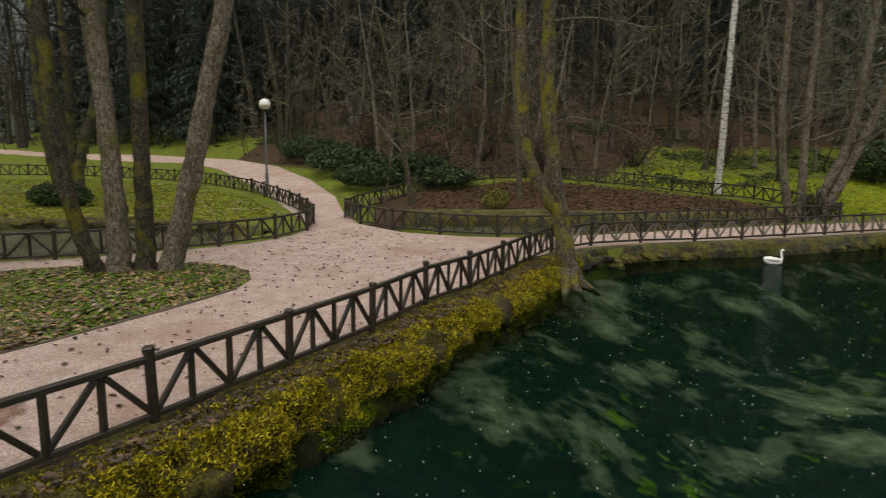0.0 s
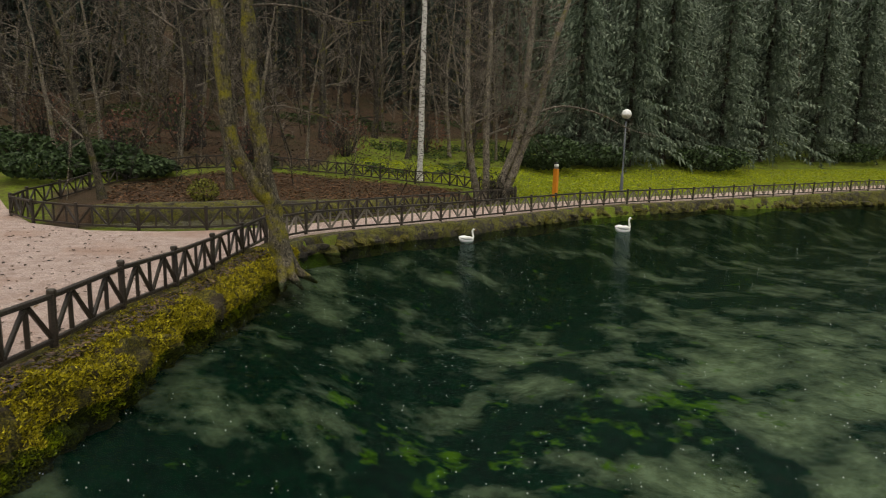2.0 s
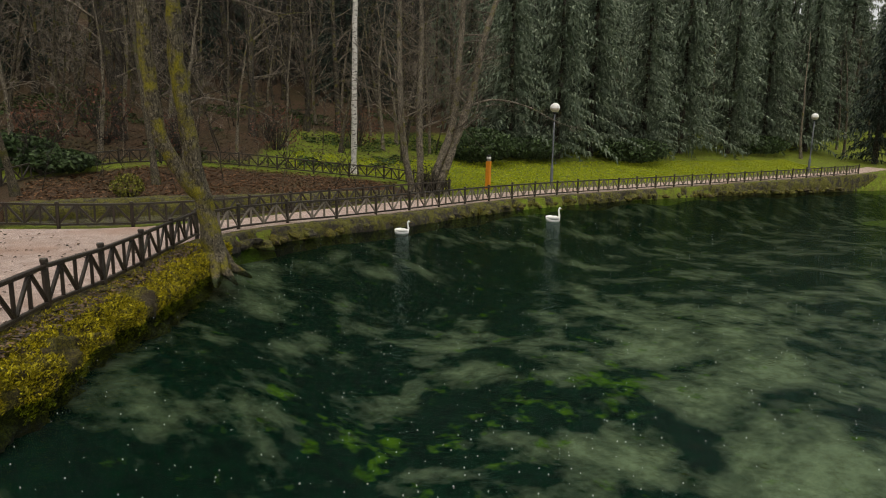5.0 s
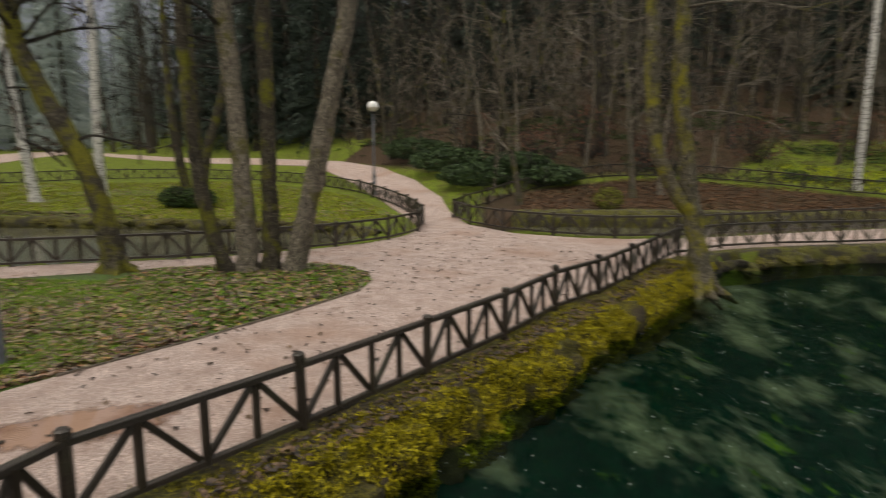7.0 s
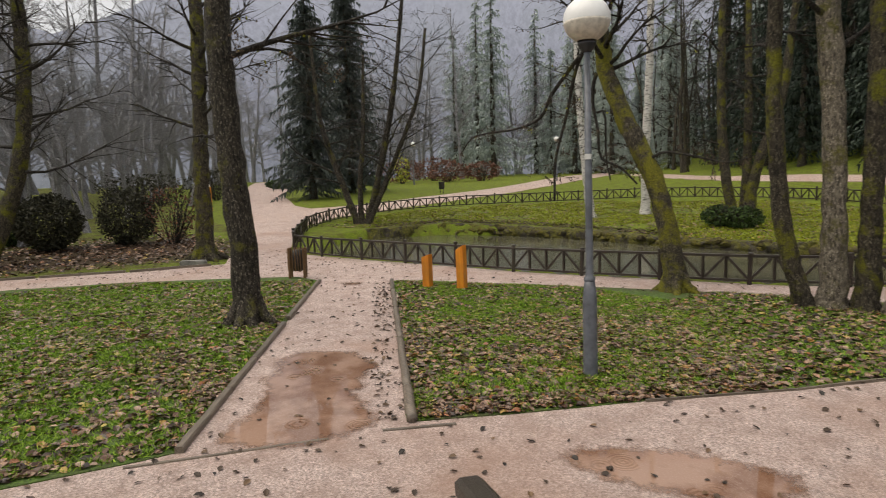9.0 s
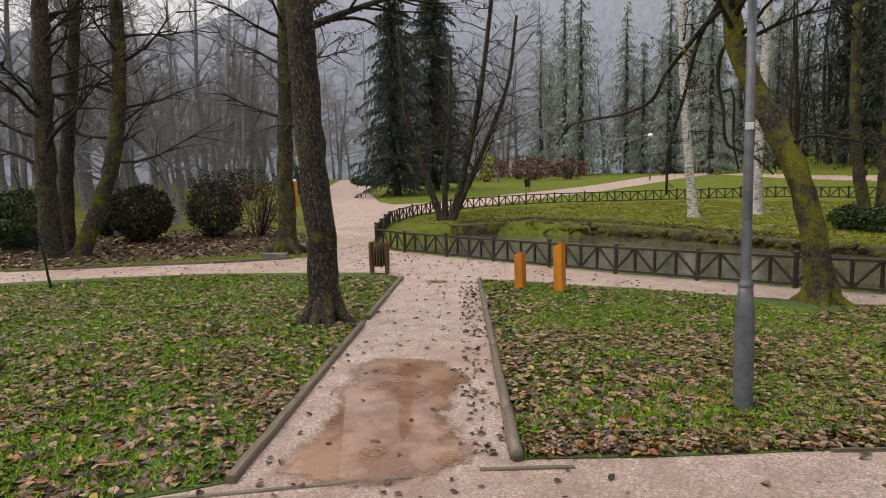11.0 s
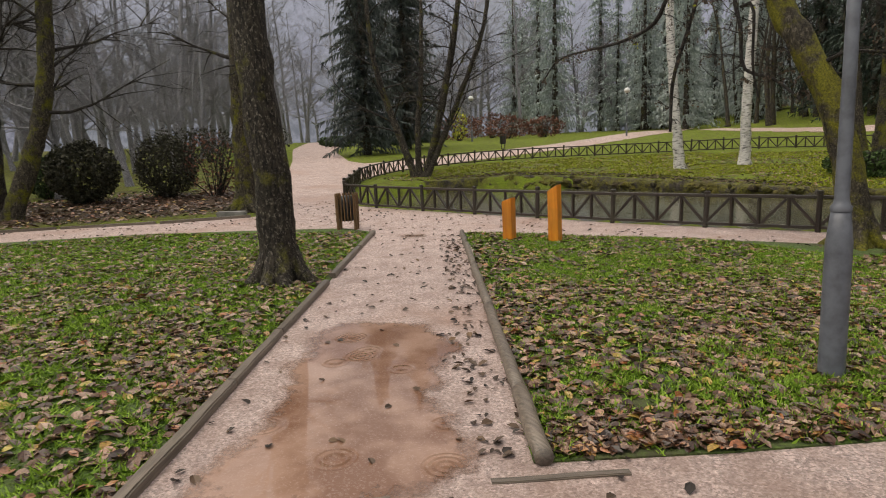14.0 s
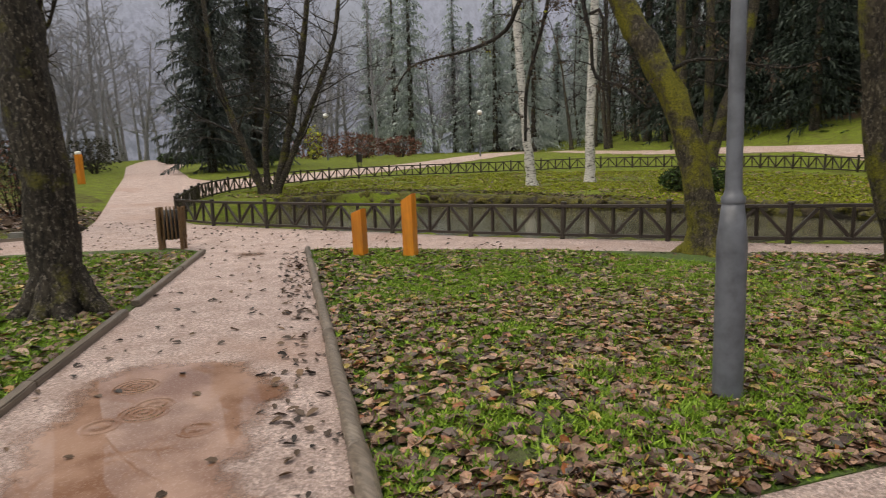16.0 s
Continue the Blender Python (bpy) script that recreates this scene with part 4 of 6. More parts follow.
wooden_post(-12.73, 7.96, 0.72, 0.17, 0.06, "short orange-stained wooden post with pale sawn top")
wooden_post(-12.0, 8.34, 0.92, 0.17, 0.1, "tall orange-stained wooden post with slanted top")
pole = wooden_post(16.6, 24.7, 1.35, 0.2, 0.0, "tall orange post with white banded head on the lawn")
for z, r, mt, nm in ((1.36, 0.09, STONE, "band"), (1.46, 0.1, SWAN_WHITE, "band"), (1.56, 0.075, BLACK_IRON, "head")):
    turned([(z, r), (z + 0.02, r * 1.1), (z + 0.08, r * 1.1), (z + 0.1, r)]).object(nm, mt, pole)
far_post = wooden_post(-40.6, 9.7, 1.5, 0.26, 0.0, "orange wooden post with pale banded head beside the far path")
turned([(1.5, 0.13), (1.52, 0.14), (1.62, 0.14), (1.66, 0.1)]).object("band", SWAN_WHITE, far_post)


def litter_bin():
    o = empty("litter_bin", stand(-16.2, 6.35) @ pose(0, 0, 0, 0, 0, 62), "wooden slatted litter bin on two short posts", "litter bin")
    me = bar(0.1)
    me.materials.append(BIN_WOOD)
    for k in range(6):
        u = -0.16 + 0.064 * k
        for s in (-1, 1):
            share("slat", me, o, beam_pose((u, s * 0.165, 0.2), (u, s * 0.165, 0.76), 0.056, 0.022))
    for k in range(4):
        u = -0.1 + 0.066 * k
        for s in (-1, 1):
            share("slat", me, o, beam_pose((s * 0.195, u, 0.2), (s * 0.195, u, 0.76), 0.022, 0.056))
    for sx in (-1, 1):
        for sy in (-1, 1):
            share("leg", me, o, beam_pose((sx * 0.175, sy * 0.14, -0.08), (sx * 0.175, sy * 0.14, 0.74), 0.06, 0.06))
    turned([(0.2, 0.12), (0.22, 0.13), (0.7, 0.13), (0.71, 0.12), (0.3, 0.11)]).object("liner", BLACK_IRON, o, "dark metal liner")
    return o


litter_bin()


def dark_bin(x, y):
    o = empty("litter_bin", stand(x, y), "small dark metal litter bin on a thin frame", "litter bin")
    turned([(0.35, 0.2), (0.4, 0.22), (0.9, 0.24), (0.92, 0.25), (0.94, 0.2)]).object("bucket", BLACK_IRON, o)
    me = bar(0.1)
    me.materials.append(BLACK_IRON)
    for s in (-1, 1):
        share("leg", me, o, beam_pose((s * 0.22, 0, -0.1), (s * 0.22, 0, 1.05), 0.04, 0.04))
    share("cover", me, o, beam_pose((-0.3, 0, 1.05), (0.3, 0, 1.05), 0.4, 0.03))


dark_bin(-42.3, 27.6)


# ---- swans ----
def swan(x, y, heading, size, label):
    o = empty("swan", Matrix.Translation((x, y, POND_LEVEL)) @ pose(0, 0, 0, 0, 0, heading) @ Matrix.Scale(size, 4), label, "swan", "swans on the pond")
    body = Build()
    prof = [(-0.62, 0.02, 0.2), (-0.5, 0.1, 0.14), (-0.3, 0.19, 0.1), (0, 0.24, 0.07), (0.28, 0.2, 0.07), (0.44, 0.11, 0.1), (0.5, 0.03, 0.12)]
    body.tube([(a, 0, z) for a, r, z in prof], [r for a, r, z in prof], 14)
    body.object("body", SWAN_WHITE, o)
    for s in (-1, 1):
        wing = Build()
        wing.tube([(0.25, s * 0.16, 0.16), (0.0, s * 0.2, 0.22), (-0.35, s * 0.14, 0.24), (-0.62, s * 0.05, 0.27)], [0.06, 0.12, 0.1, 0.015], 10)
        wing.object("wing", SWAN_WHITE, o)
    neck = Build()
    pts = [(0.38, 0, 0.1), (0.5, 0, 0.25), (0.44, 0, 0.45), (0.42, 0, 0.62), (0.5, 0, 0.7), (0.6, 0, 0.66)]
    neck.tube(pts, [0.09, 0.06, 0.05, 0.048, 0.055, 0.035], 10)
    nape = neck.object("neck", SWAN_WHITE, o)
    bill = Build()
    e = Vector(pts[-1])
    bill.tube([e, e + Vector((0.07, 0, -0.03)), e + Vector((0.13, 0, -0.05))], [0.03, 0.022, 0.008], 8)
    bill.object("bill", SWAN_BILL, nape, "orange bill")


swan(8.16, 16.67, 15, 0.5, "white swan with raised neck floating on green water")
swan(14.56, 17.36, 10, 0.66, "larger white swan with curved neck floating on green water")


# ---- trees ----
def wander(start, d, length, n, wob, rnd, lift=0.0):
    pts, d = [Vector(start)], Vector(d).normalized()
    for _ in range(n):
        d = (d + Vector((rnd.uniform(-1, 1), rnd.uniform(-1, 1), rnd.uniform(-1, 1) + lift)) * wob).normalized()
        pts.append(pts[-1] + d * (length / n))
    return pts


def taper(r0, r1, n):
    return [r0 + (r1 - r0) * (i / (n - 1)) ** 0.8 for i in range(n)]


def limbs(b, pts, radii, lo, count, length, rnd, droop=0.0, subs=5, twigs=3, thin=0.008):
    """Limbs, branches and twigs along the upper part of a stem."""
    n = len(pts)
    for k in range(count):
        u = lo + (1 - lo) * (k + rnd.random()) / count
        i = min(n - 2, int(u * (n - 1)))
        p = pts[i].lerp(pts[i + 1], u * (n - 1) - i)
        a = rnd.uniform(0, 2 * math.pi)
        d = Vector((math.cos(a), math.sin(a), rnd.uniform(0.1, 0.9) - droop))
        ln = length * (1.15 - 0.75 * u) * rnd.uniform(0.6, 1.2)
        r = max(thin * 1.5, radii[i] * rnd.uniform(0.22, 0.42))
        q = wander(p, d, ln, 5, 0.22, rnd, 0.25 - droop)
        b.tube(q, taper(r, thin, 6), 5, cap=False)
        for _ in range(subs):
            v = rnd.uniform(0.2, 1)
            j = min(4, int(v * 5))
            s = q[j].lerp(q[j + 1], v * 5 - j)
            dd = (q[j + 1] - q[j]).normalized() + Vector((rnd.uniform(-1, 1), rnd.uniform(-1, 1), rnd.uniform(-0.7, 0.8) - droop)) * 0.9
            w = wander(s, dd, ln * rnd.uniform(0.25, 0.5), 3, 0.25, rnd, -droop)
            b.tube(w, taper(max(thin, r * 0.4), thin * 0.6, 4), 3, cap=False)
            for _ in range(twigs):
                e = rnd.choice(w[1:])
                dt = (w[-1] - w[0]).normalized() + Vector((rnd.uniform(-1, 1), rnd.uniform(-1, 1), rnd.uniform(-1, 0.7) - droop)) * 0.9
                b.tube(wander(e, dt, ln * rnd.uniform(0.1, 0.22), 2, 0.25, rnd, -droop), [thin * 0.8, thin * 0.6, thin * 0.4], 3, cap=False)


def trunk_line(base, pts, r0, r1, flare=1.45, fine=10):
    """Resampled stem points and radii, flared at the foot."""
    line = smooth_line([Vector(base)] + [Vector(p) for p in pts], max(0.13, sum((Vector(a) - Vector(b)).length for a, b in zip([base] + list(pts), pts)) / (fine * 4)))
    n = len(line)
    rad = []
    for i, p in enumerate(line):
        h = p.z - base[2]
        rad.append((r0 + (r1 - r0) * i / (n - 1)) * (1 + (flare - 1) * math.exp(-max(0, h) / 0.22)))
    return line, rad


def hero_tree(x, y, stems, bark_mat, twig_mat, label, seed, crown=(0.45, 12, 2.6), extra=(), z=None, droop=0.1, category="tree", roots=0, hanging=0):
    """A tree with its own stems: each (offsets, radius, top radius)."""
    rnd = random.Random(seed)
    z = float(rise(x, y)) - 0.05 if z is None else z
    o = empty("tree", Matrix.Translation((x, y, z)), label, category)
    tw = Build()
    for offs, r0, r1 in stems:
        tr = Build()
        foot3 = Vector(offs[0]) if len(offs[0]) == 3 else Vector((*offs[0], 0))
        line, rad = trunk_line(tuple(foot3), offs[1:], r0, r1, 1.0 if foot3.z > 1 else 1.75 if roots else 1.45)
        tr.tube(line, rad, 20, 0.32)
        if roots and offs is stems[0][0]:
            for k in range(roots):
                a = 2 * math.pi * (k + rnd.uniform(-0.3, 0.3)) / roots
                d = Vector((math.cos(a), math.sin(a), 0))
                ln = r0 * rnd.uniform(2.3, 3.5)
                tr.tube([d * r0 * 0.55 + Vector((0, 0, r0 * 2.2)), d * r0 * 1.2 + Vector((0, 0, r0 * 0.8)), d * ln * 0.75 + Vector((0, 0, 0.05)), d * ln + Vector((0, 0, -0.08))], [r0 * 0.55, r0 * 0.5, r0 * 0.3, r0 * 0.1], 10, 0.25)
        tr.object("trunk", bark_mat, o)
        if line[-1].z - line[0].z > 2.5:
            limbs(tw, line, rad, crown[0], crown[1], crown[2], rnd, droop, 8, 4, 0.006)
    for pts, r0, r1 in extra:
        line = smooth_line(pts, 0.18)
        tw.tube(line, taper(r0, r1, len(line)), 7, 0.15, cap=False)
        limbs(tw, line, taper(r0, r1, len(line)), 0.2, max(6, len(line) // 2), 0.9, rnd, 0.3, 5, 3, 0.004)
    tw.object("crown", twig_mat, o)["kind"] = "stuff"
    if hanging:
        lf = Build()
        for p in rnd.sample(tw.v, min(hanging, len(tw.v))):
            if p.z > 2.2:
                lf.leaf(p - Vector((0, 0, 0.03)), (rnd.uniform(-1, 1), rnd.uniform(-1, 1), 0.2), rnd.uniform(0.012, 0.026), rnd.uniform(0, 6))
        lf.object("foliage", DRY_LEAF, o, smooth=False)["kind"] = "stuff"
        yl = Build()
        for p in rnd.sample(tw.v, min(60, len(tw.v))):
            if p.z > 3.2:
                yl.leaf(p - Vector((0, 0, 0.03)), (rnd.uniform(-1, 1), rnd.uniform(-1, 1), 0.2), rnd.uniform(0.02, 0.04), rnd.uniform(0, 6))
        yl.object("yellow_foliage", YELLOW_LEAF, o, smooth=False)["kind"] = "stuff"
    return o


# the dark tree beside the log path
hero_tree(-11.9, 3.95, [([(0, 0), (-0.01, -0.03, 1.4), (-0.03, -0.1, 2.8), (-0.05, -0.17, 4.3), (-0.05, -0.12, 6.5), (0, 0, 11)], 0.222, 0.14)], BARK_DARK, TWIG,
          "dark lichen-flecked tree trunk with spreading roots beside the path", 3, (0.38, 26, 3.4),
          [([(0, -0.1, 4.35), (0.1, 0.25, 4.5), (0.2, 0.7, 4.52), (0.3, 1.1, 4.3), (0.4, 1.4, 4.0)], 0.04, 0.01)], roots=7, hanging=2200)
# the mossy leaning tree
hero_tree(-9.05, 11.3, [([(0, 0), (-0.12, 0, 0.8), (-0.3, 0, 1.55), (-0.52, 0, 2.2), (-0.9, 0, 2.9), (-1.3, 0, 3.55), (-1.75, 0, 4.5), (-1.98, 0, 5.7), (-2.4, 0, 6.9), (-2.6, 0.1, 9)], 0.2, 0.14)], BARK_GREEN, TWIG,
          "leaning tree trunk thick with bright green moss", 5, (0.5, 34, 3.2),
          [([(-1.85, 0, 5.3), (-2.45, 0, 4.95), (-2.87, 0, 4.65), (-3.43, 0, 4.19), (-3.79, 0, 3.74), (-4.67, 0, 3.56), (-6.4, 0, 3.5), (-7.15, 0, 3.05)], 0.06, 0.014),
           ([(-1.95, 0, 5.5), (-2.45, 0.05, 5.0), (-2.69, 0.05, 4.6), (-2.97, 0.05, 3.7), (-3.33, 0.05, 2.73), (-3.38, 0.05, 1.78)], 0.045, 0.028),
           ([(-1.6, 0, 4.4), (-1.95, -0.08, 4.45), (-2.05, -0.08, 3.9), (-1.91, -0.08, 3.33), (-1.82, -0.08, 2.72), (-1.3, -0.08, 2.49), (-0.87, -0.08, 2.15)], 0.045, 0.02),
           ([(-1.9, -0.1, 3.66), (-1.65, -0.15, 3.6), (-1.62, -0.15, 2.75), (-1.5, -0.15, 2.24)], 0.028, 0.016),
           ([(-0.7, 0, 2.6), (-0.3, 0, 2.75), (0.3, 0, 2.65), (0.9, 0.2, 2.5), (1.3, 0.3, 2.6)], 0.035, 0.008)], roots=5, hanging=3500)
# the stems at the tip of the wedge lawn
hero_tree(-6.5, 11.85, [([(0, 0), (-0.06, 0, 2.4), (-0.2, 0, 4.5), (-0.28, 0, 5.6), (-0.5, 0, 10)], 0.2, 0.13)], BARK_GREY, TWIG, "straight grey-barked tree in a clump of four", 7, (0.4, 14, 2.8))
hero_tree(-6.1, 12.05, [([(0, 0), (0.0, 0.05, 2), (0.0, 0.1, 5.4), (0, 0.1, 10)], 0.17, 0.11)], BARK_MOSS, TWIG, "dark mossy tree stem in a clump of four", 8, (0.55, 7, 2.4))
hero_tree(-5.62, 12.05, [([(0, 0), (0.2, 0, 0.9), (0.57, 0, 2.25), (0.99, 0, 4.0), (1.23, 0.05, 5.1), (1.7, 0.1, 9)], 0.2, 0.13)], BARK_GREY, TWIG, "grey leaning tree with mossy patches in a clump", 9, (0.55, 8, 2.6))
hero_tree(-6.8, 11.65, [([(0, 0), (-0.22, -0.12, 0.8), (-0.36, -0.2, 1.6), (-0.48, -0.28, 3.2), (-0.52, -0.3, 5.2), (-0.55, -0.3, 8)], 0.14, 0.09)], BARK_MOSS, TWIG, "thin mossy tree leaning out of a clump", 10, (0.5, 7, 2.2))
# the alder at the water
hero_tree(2.22, 13.15, [([(0, 0, 0.0), (-0.01, 0, 0.45), (-0.1, 0, 1.1), (-0.22, 0, 1.72), (-0.26, 0, 1.85)], 0.23, 0.165),
                        ([(-0.2, 0, 1.65), (-0.29, 0, 2.1), (-0.37, 0, 2.66), (-0.48, 0, 3.4), (-0.55, 0, 4.23), (-0.56, 0.05, 5.35), (-0.6, 0.1, 7.5), (-0.65, 0.1, 10.5)], 0.16, 0.08),
                        ([(-0.2, 0, 1.62), (-0.46, 0, 1.93), (-0.78, 0, 2.54), (-0.96, 0, 3.07), (-1.06, 0, 4.29), (-1.11, 0, 5.28), (-1.15, 0.1, 7.5), (-1.2, 0.1, 10)], 0.14, 0.07)], BARK_ALDER, TWIG_PALE,
          "forked tree with mossy lichen bark rooted at the pond edge", 12, (0.42, 20, 2.6),
          [([(-0.42, 0, 3.4), (-0.1, -0.05, 3.55), (0.55, -0.1, 3.46), (1.05, -0.1, 3.3), (1.4, -0.1, 3.08)], 0.022, 0.006)], z=-0.45, roots=7)
# many-stemmed tree on the far bank
hero_tree(12.7, 23.9, [([(-0.5, 0), (-0.85, 0, 1.5), (-1.1, 0, 3.2), (-1.15, 0.1, 5.3), (-1.2, 0.1, 9.5)], 0.15, 0.07), ([(-0.15, 0), (-0.2, 0, 1.8), (-0.25, 0, 3.7), (-0.2, 0, 7), (-0.4, 0, 10.5)], 0.16, 0.07),
                       ([(0.3, 0), (0.6, 0, 1.0), (1.4, 0, 3.1), (1.75, 0, 7.1), (1.95, 0, 10.5)], 0.18, 0.08), ([(0.55, 0), (1.05, -0.1, 1.2), (2.25, -0.1, 4.3), (2.85, -0.1, 6.8), (3.55, -0.1, 8.8), (4.1, -0.1, 11)], 0.2, 0.08)],
          BARK_GREY, TWIG_PALE, "pale many-stemmed bare tree fanning out behind the fence", 14, (0.25, 20, 3.2),
          [([(2.2, -0.1, 3.9), (3.5, -0.1, 4.2), (5.3, -0.1, 4.0), (7.4, -0.1, 3.3), (9.0, -0.1, 3.05)], 0.06, 0.012)])
hero_tree(11.6, 29.3, [([(0, 0), (0.05, 0, 4), (0.1, 0, 9), (0.1, 0, 14)], 0.15, 0.09)], BIRCH, TWIG, "tall white-barked birch at the foot of the slope", 15, (0.6, 9, 2.6))
hero_tree(-22.1, 22.8, [([(0, 0), (-0.15, -0.2, 2.5), (-0.35, -0.4, 6), (-0.5, -0.5, 12)], 0.2, 0.11)], BIRCH, TWIG, "white birch with dark flecks on the fenced lawn", 16, (0.55, 8, 2.6))
hero_tree(-20.9, 25.2, [([(0, 0), (0.0, 0.0, 3), (0.1, 0.1, 7), (0.2, 0.1, 13)], 0.21, 0.12)], BIRCH, TWIG, "thick white birch on the fenced lawn", 17, (0.55, 8, 2.6))
hero_tree(-15.4, 23.6, [([(0, 0), (-0.3, -0.2, 2), (-0.5, -0.3, 5), (-0.5, -0.3, 10)], 0.2, 0.1), ([(0.4, 0.2), (0.5, 0.4, 2), (1.2, 0.9, 5), (1.6, 1.0, 9)], 0.22, 0.1), ([(0.1, 0.3), (0.2, 0.4, 3), (0.1, 0.4, 9)], 0.18, 0.1)],
          BARK_MOSS, TWIG, "clump of mossy stems on the fenced lawn", 18, (0.3, 7, 2.6))
hero_tree(-28.6, 13.9, [([(0, 0), (-0.4, -0.4, 1.5), (-1.2, -1.2, 5), (-1.5, -1.4, 9)], 0.17, 0.07), ([(0.1, 0.1), (0.1, 0.1, 2), (0.2, 0.3, 4), (0, 0.6, 8)], 0.14, 0.06),
                        ([(0.3, 0.3), (0.9, 0.9, 3), (1.3, 1.5, 6.5), (1.6, 2.0, 11)], 0.17, 0.08), ([(0.4, 0.3), (1.2, 1.4, 3), (1.9, 2.4, 6), (2.1, 2.8, 9)], 0.14, 0.06)],
          BARK_DARK, TWIG, "fan of bare dark stems at the stream corner", 19, (0.2, 20, 3.4))
hero_tree(-21.9, 5.4, [([(0, 0), (0.1, 0.05, 3), (0.1, 0.2, 7), (0, 0.2, 12)], 0.26, 0.15)], BARK_MOSS, TWIG, "tall brown mossy tree behind the path", 20, (0.3, 24, 3.4), roots=5)
hero_tree(-24.5, -1.1, [([(0, 0), (0, 0.03, 2.3), (0, 0.14, 4.7), (0, 0.25, 7), (0, 0.4, 12)], 0.3, 0.18)], BARK_DARK, TWIG, "dark upright tree beside a leaning one", 21, (0.22, 26, 3.6))
hero_tree(-24.5, -0.4, [([(0, 0), (0, 0.68, 1.6), (0, 1.26, 3.6), (0, 1.48, 5.6), (0, 1.53, 7.1), (0, 1.5, 11)], 0.25, 0.15)], BARK_MOSS, TWIG, "curved mossy tree leaning from its neighbour", 22, (0.25, 26, 3.6))
hero_tree(-26.5, -0.9, [([(0, 0), (0, 0.2, 3), (0, 0.7, 7), (0, 1.0, 12)], 0.24, 0.14)], BARK_DARK, TWIG, "dark tree behind the forked pair", 24, (0.35, 8, 2.8))
hero_tree(-17.8, -0.3, [([(0, 0), (-0.05, -0.15, 1.2), (-0.1, -0.5, 2.6)], 0.025, 0.01)], TWIG, TWIG, "thin bare sapling on the lawn", 23, (0.3, 5, 0.5), category="sapling")


def bare_tree(seed, h, r, bark_mat, twig_mat, label, group, count=15, length=3.4, fork=False, lean_by=0.12):
    rnd = random.Random(seed)
    o = empty("tree", Matrix.Identity(4), label, "tree", group)
    tw, tr = Build(), Build()
    stems = 2 if fork else 1
    for s in range(stems):
        lean = Vector((rnd.uniform(-lean_by, lean_by), rnd.uniform(-lean_by, lean_by), 1)) + (Vector((0.12 * (s * 2 - 1), 0.05, 0)) if fork else Vector())
        pts = wander((s * 0.2, 0, -0.3), lean, h, 9, 0.08, rnd, 0.3)
        rad = [max(0.03, r * (1 - 0.85 * i / 9)) * (1.5 if i == 0 else 1) for i in range(10)]
        tr.tube(pts, rad, 7, 0.15)
        limbs(tw, pts, rad, 0.22, count, length, rnd, 0.0, 5, 3, 0.014)
    tr.object("trunk", bark_mat, o)
    tw.object("crown", twig_mat, o)["kind"] = "stuff"
    return o


def spruce(seed, h, spread, mat, label, group, dense=1.0):
    rnd = random.Random(seed)
    o = empty("spruce", Matrix.Identity(4), label, "conifer", group)
    tr = Build()
    tr.tube([(0, 0, -0.3), (0, 0, h * 0.5), (0, 0, h)], [0.02 * h * 0.9, 0.012 * h, 0.02], 7)
    tr.object("trunk", BARK_DARK, o)
    b = Build()
    z = 0.06 * h
    while z < h * 0.985:
        u = z / h
        rad = spread * (1 - u) ** 0.75 * rnd.uniform(0.6, 1.15) + 0.15
        n = 6 if u < 0.8 else 4
        off = rnd.uniform(0, 6.28)
        for k in range(n):
            a = off + 2 * math.pi * k / n + rnd.uniform(-0.5, 0.5)
            ln = rad * rnd.uniform(0.5, 1.2)
            d = Vector((math.cos(a), math.sin(a), 0))
            side = Vector((-d.y, d.x, 0))
            z0 = z + rnd.uniform(-0.04, 0.04) * h
            sag = rnd.uniform(0.2, 0.5)
            steps = max(3, int(ln / 0.3 * dense))
            for j in range(1, steps + 1):
                t = (j - rnd.random() * 0.6) / steps
                p = d * ln * t + Vector((0, 0, z0 - sag * ln * t * t + 0.12 * ln * t))
                w = 0.34 * (1 - 0.6 * t) + 0.08
                for s in (-1, 0, 1):
                    tip = p + side * s * w * rnd.uniform(0.6, 1.5) + d * rnd.uniform(0.05, 0.3) - Vector((0, 0, rnd.uniform(0.05, 0.3) if s else rnd.uniform(0.25, 0.7)))
                    i = len(b.v)
                    q = d * 0.07 + side * rnd.uniform(-0.06, 0.06)
                    b.v += [p - q, p + q + Vector((0, 0, 0.03)), tip]
                    b.f.append((i, i + 1, i + 2))
        z += h * 0.02 / dense * rnd.uniform(0.6, 1.2)
    b.object("crown", mat, o, smooth=False)["kind"] = "stuff"
    return o


rnd = random.Random(41)
NEEDLE_PARK = material("blue_grey_spruce_needles", b_blade((0.04, 0.052, 0.05), (0.1, 0.122, 0.112)))
WOOD = "bare trees of the wooded slope"
kinds = [bare_tree(100 + i, rnd.uniform(12, 17), rnd.uniform(0.13, 0.24), (BARK_GREY, BARK_DARK, BARK_WOOD)[i % 3], (TWIG, TWIG_PALE, TWIG_PALE)[i % 3],
                   ("grey-barked bare tree on the leafy slope", "dark bare tree on the leafy slope", "mossy bare tree on the leafy slope")[i % 3], WOOD, 17, 3.4, i == 4) for i in range(6)]
thin = [bare_tree(150 + i, rnd.uniform(4, 6.5), rnd.uniform(0.03, 0.05), (BARK_GREY, TWIG)[i % 2], TWIG, "thin bare sapling among the slope trees", "saplings of the slope", 10, 1.5, lean_by=0.35) for i in range(4)]
spruces = [spruce(200 + i, h, s, NEEDLE, "dark green drooping spruce on the slope", "spruces of the slope") for i, (h, s) in enumerate(((18, 3.4), (22, 3.8), (14, 3.0)))]
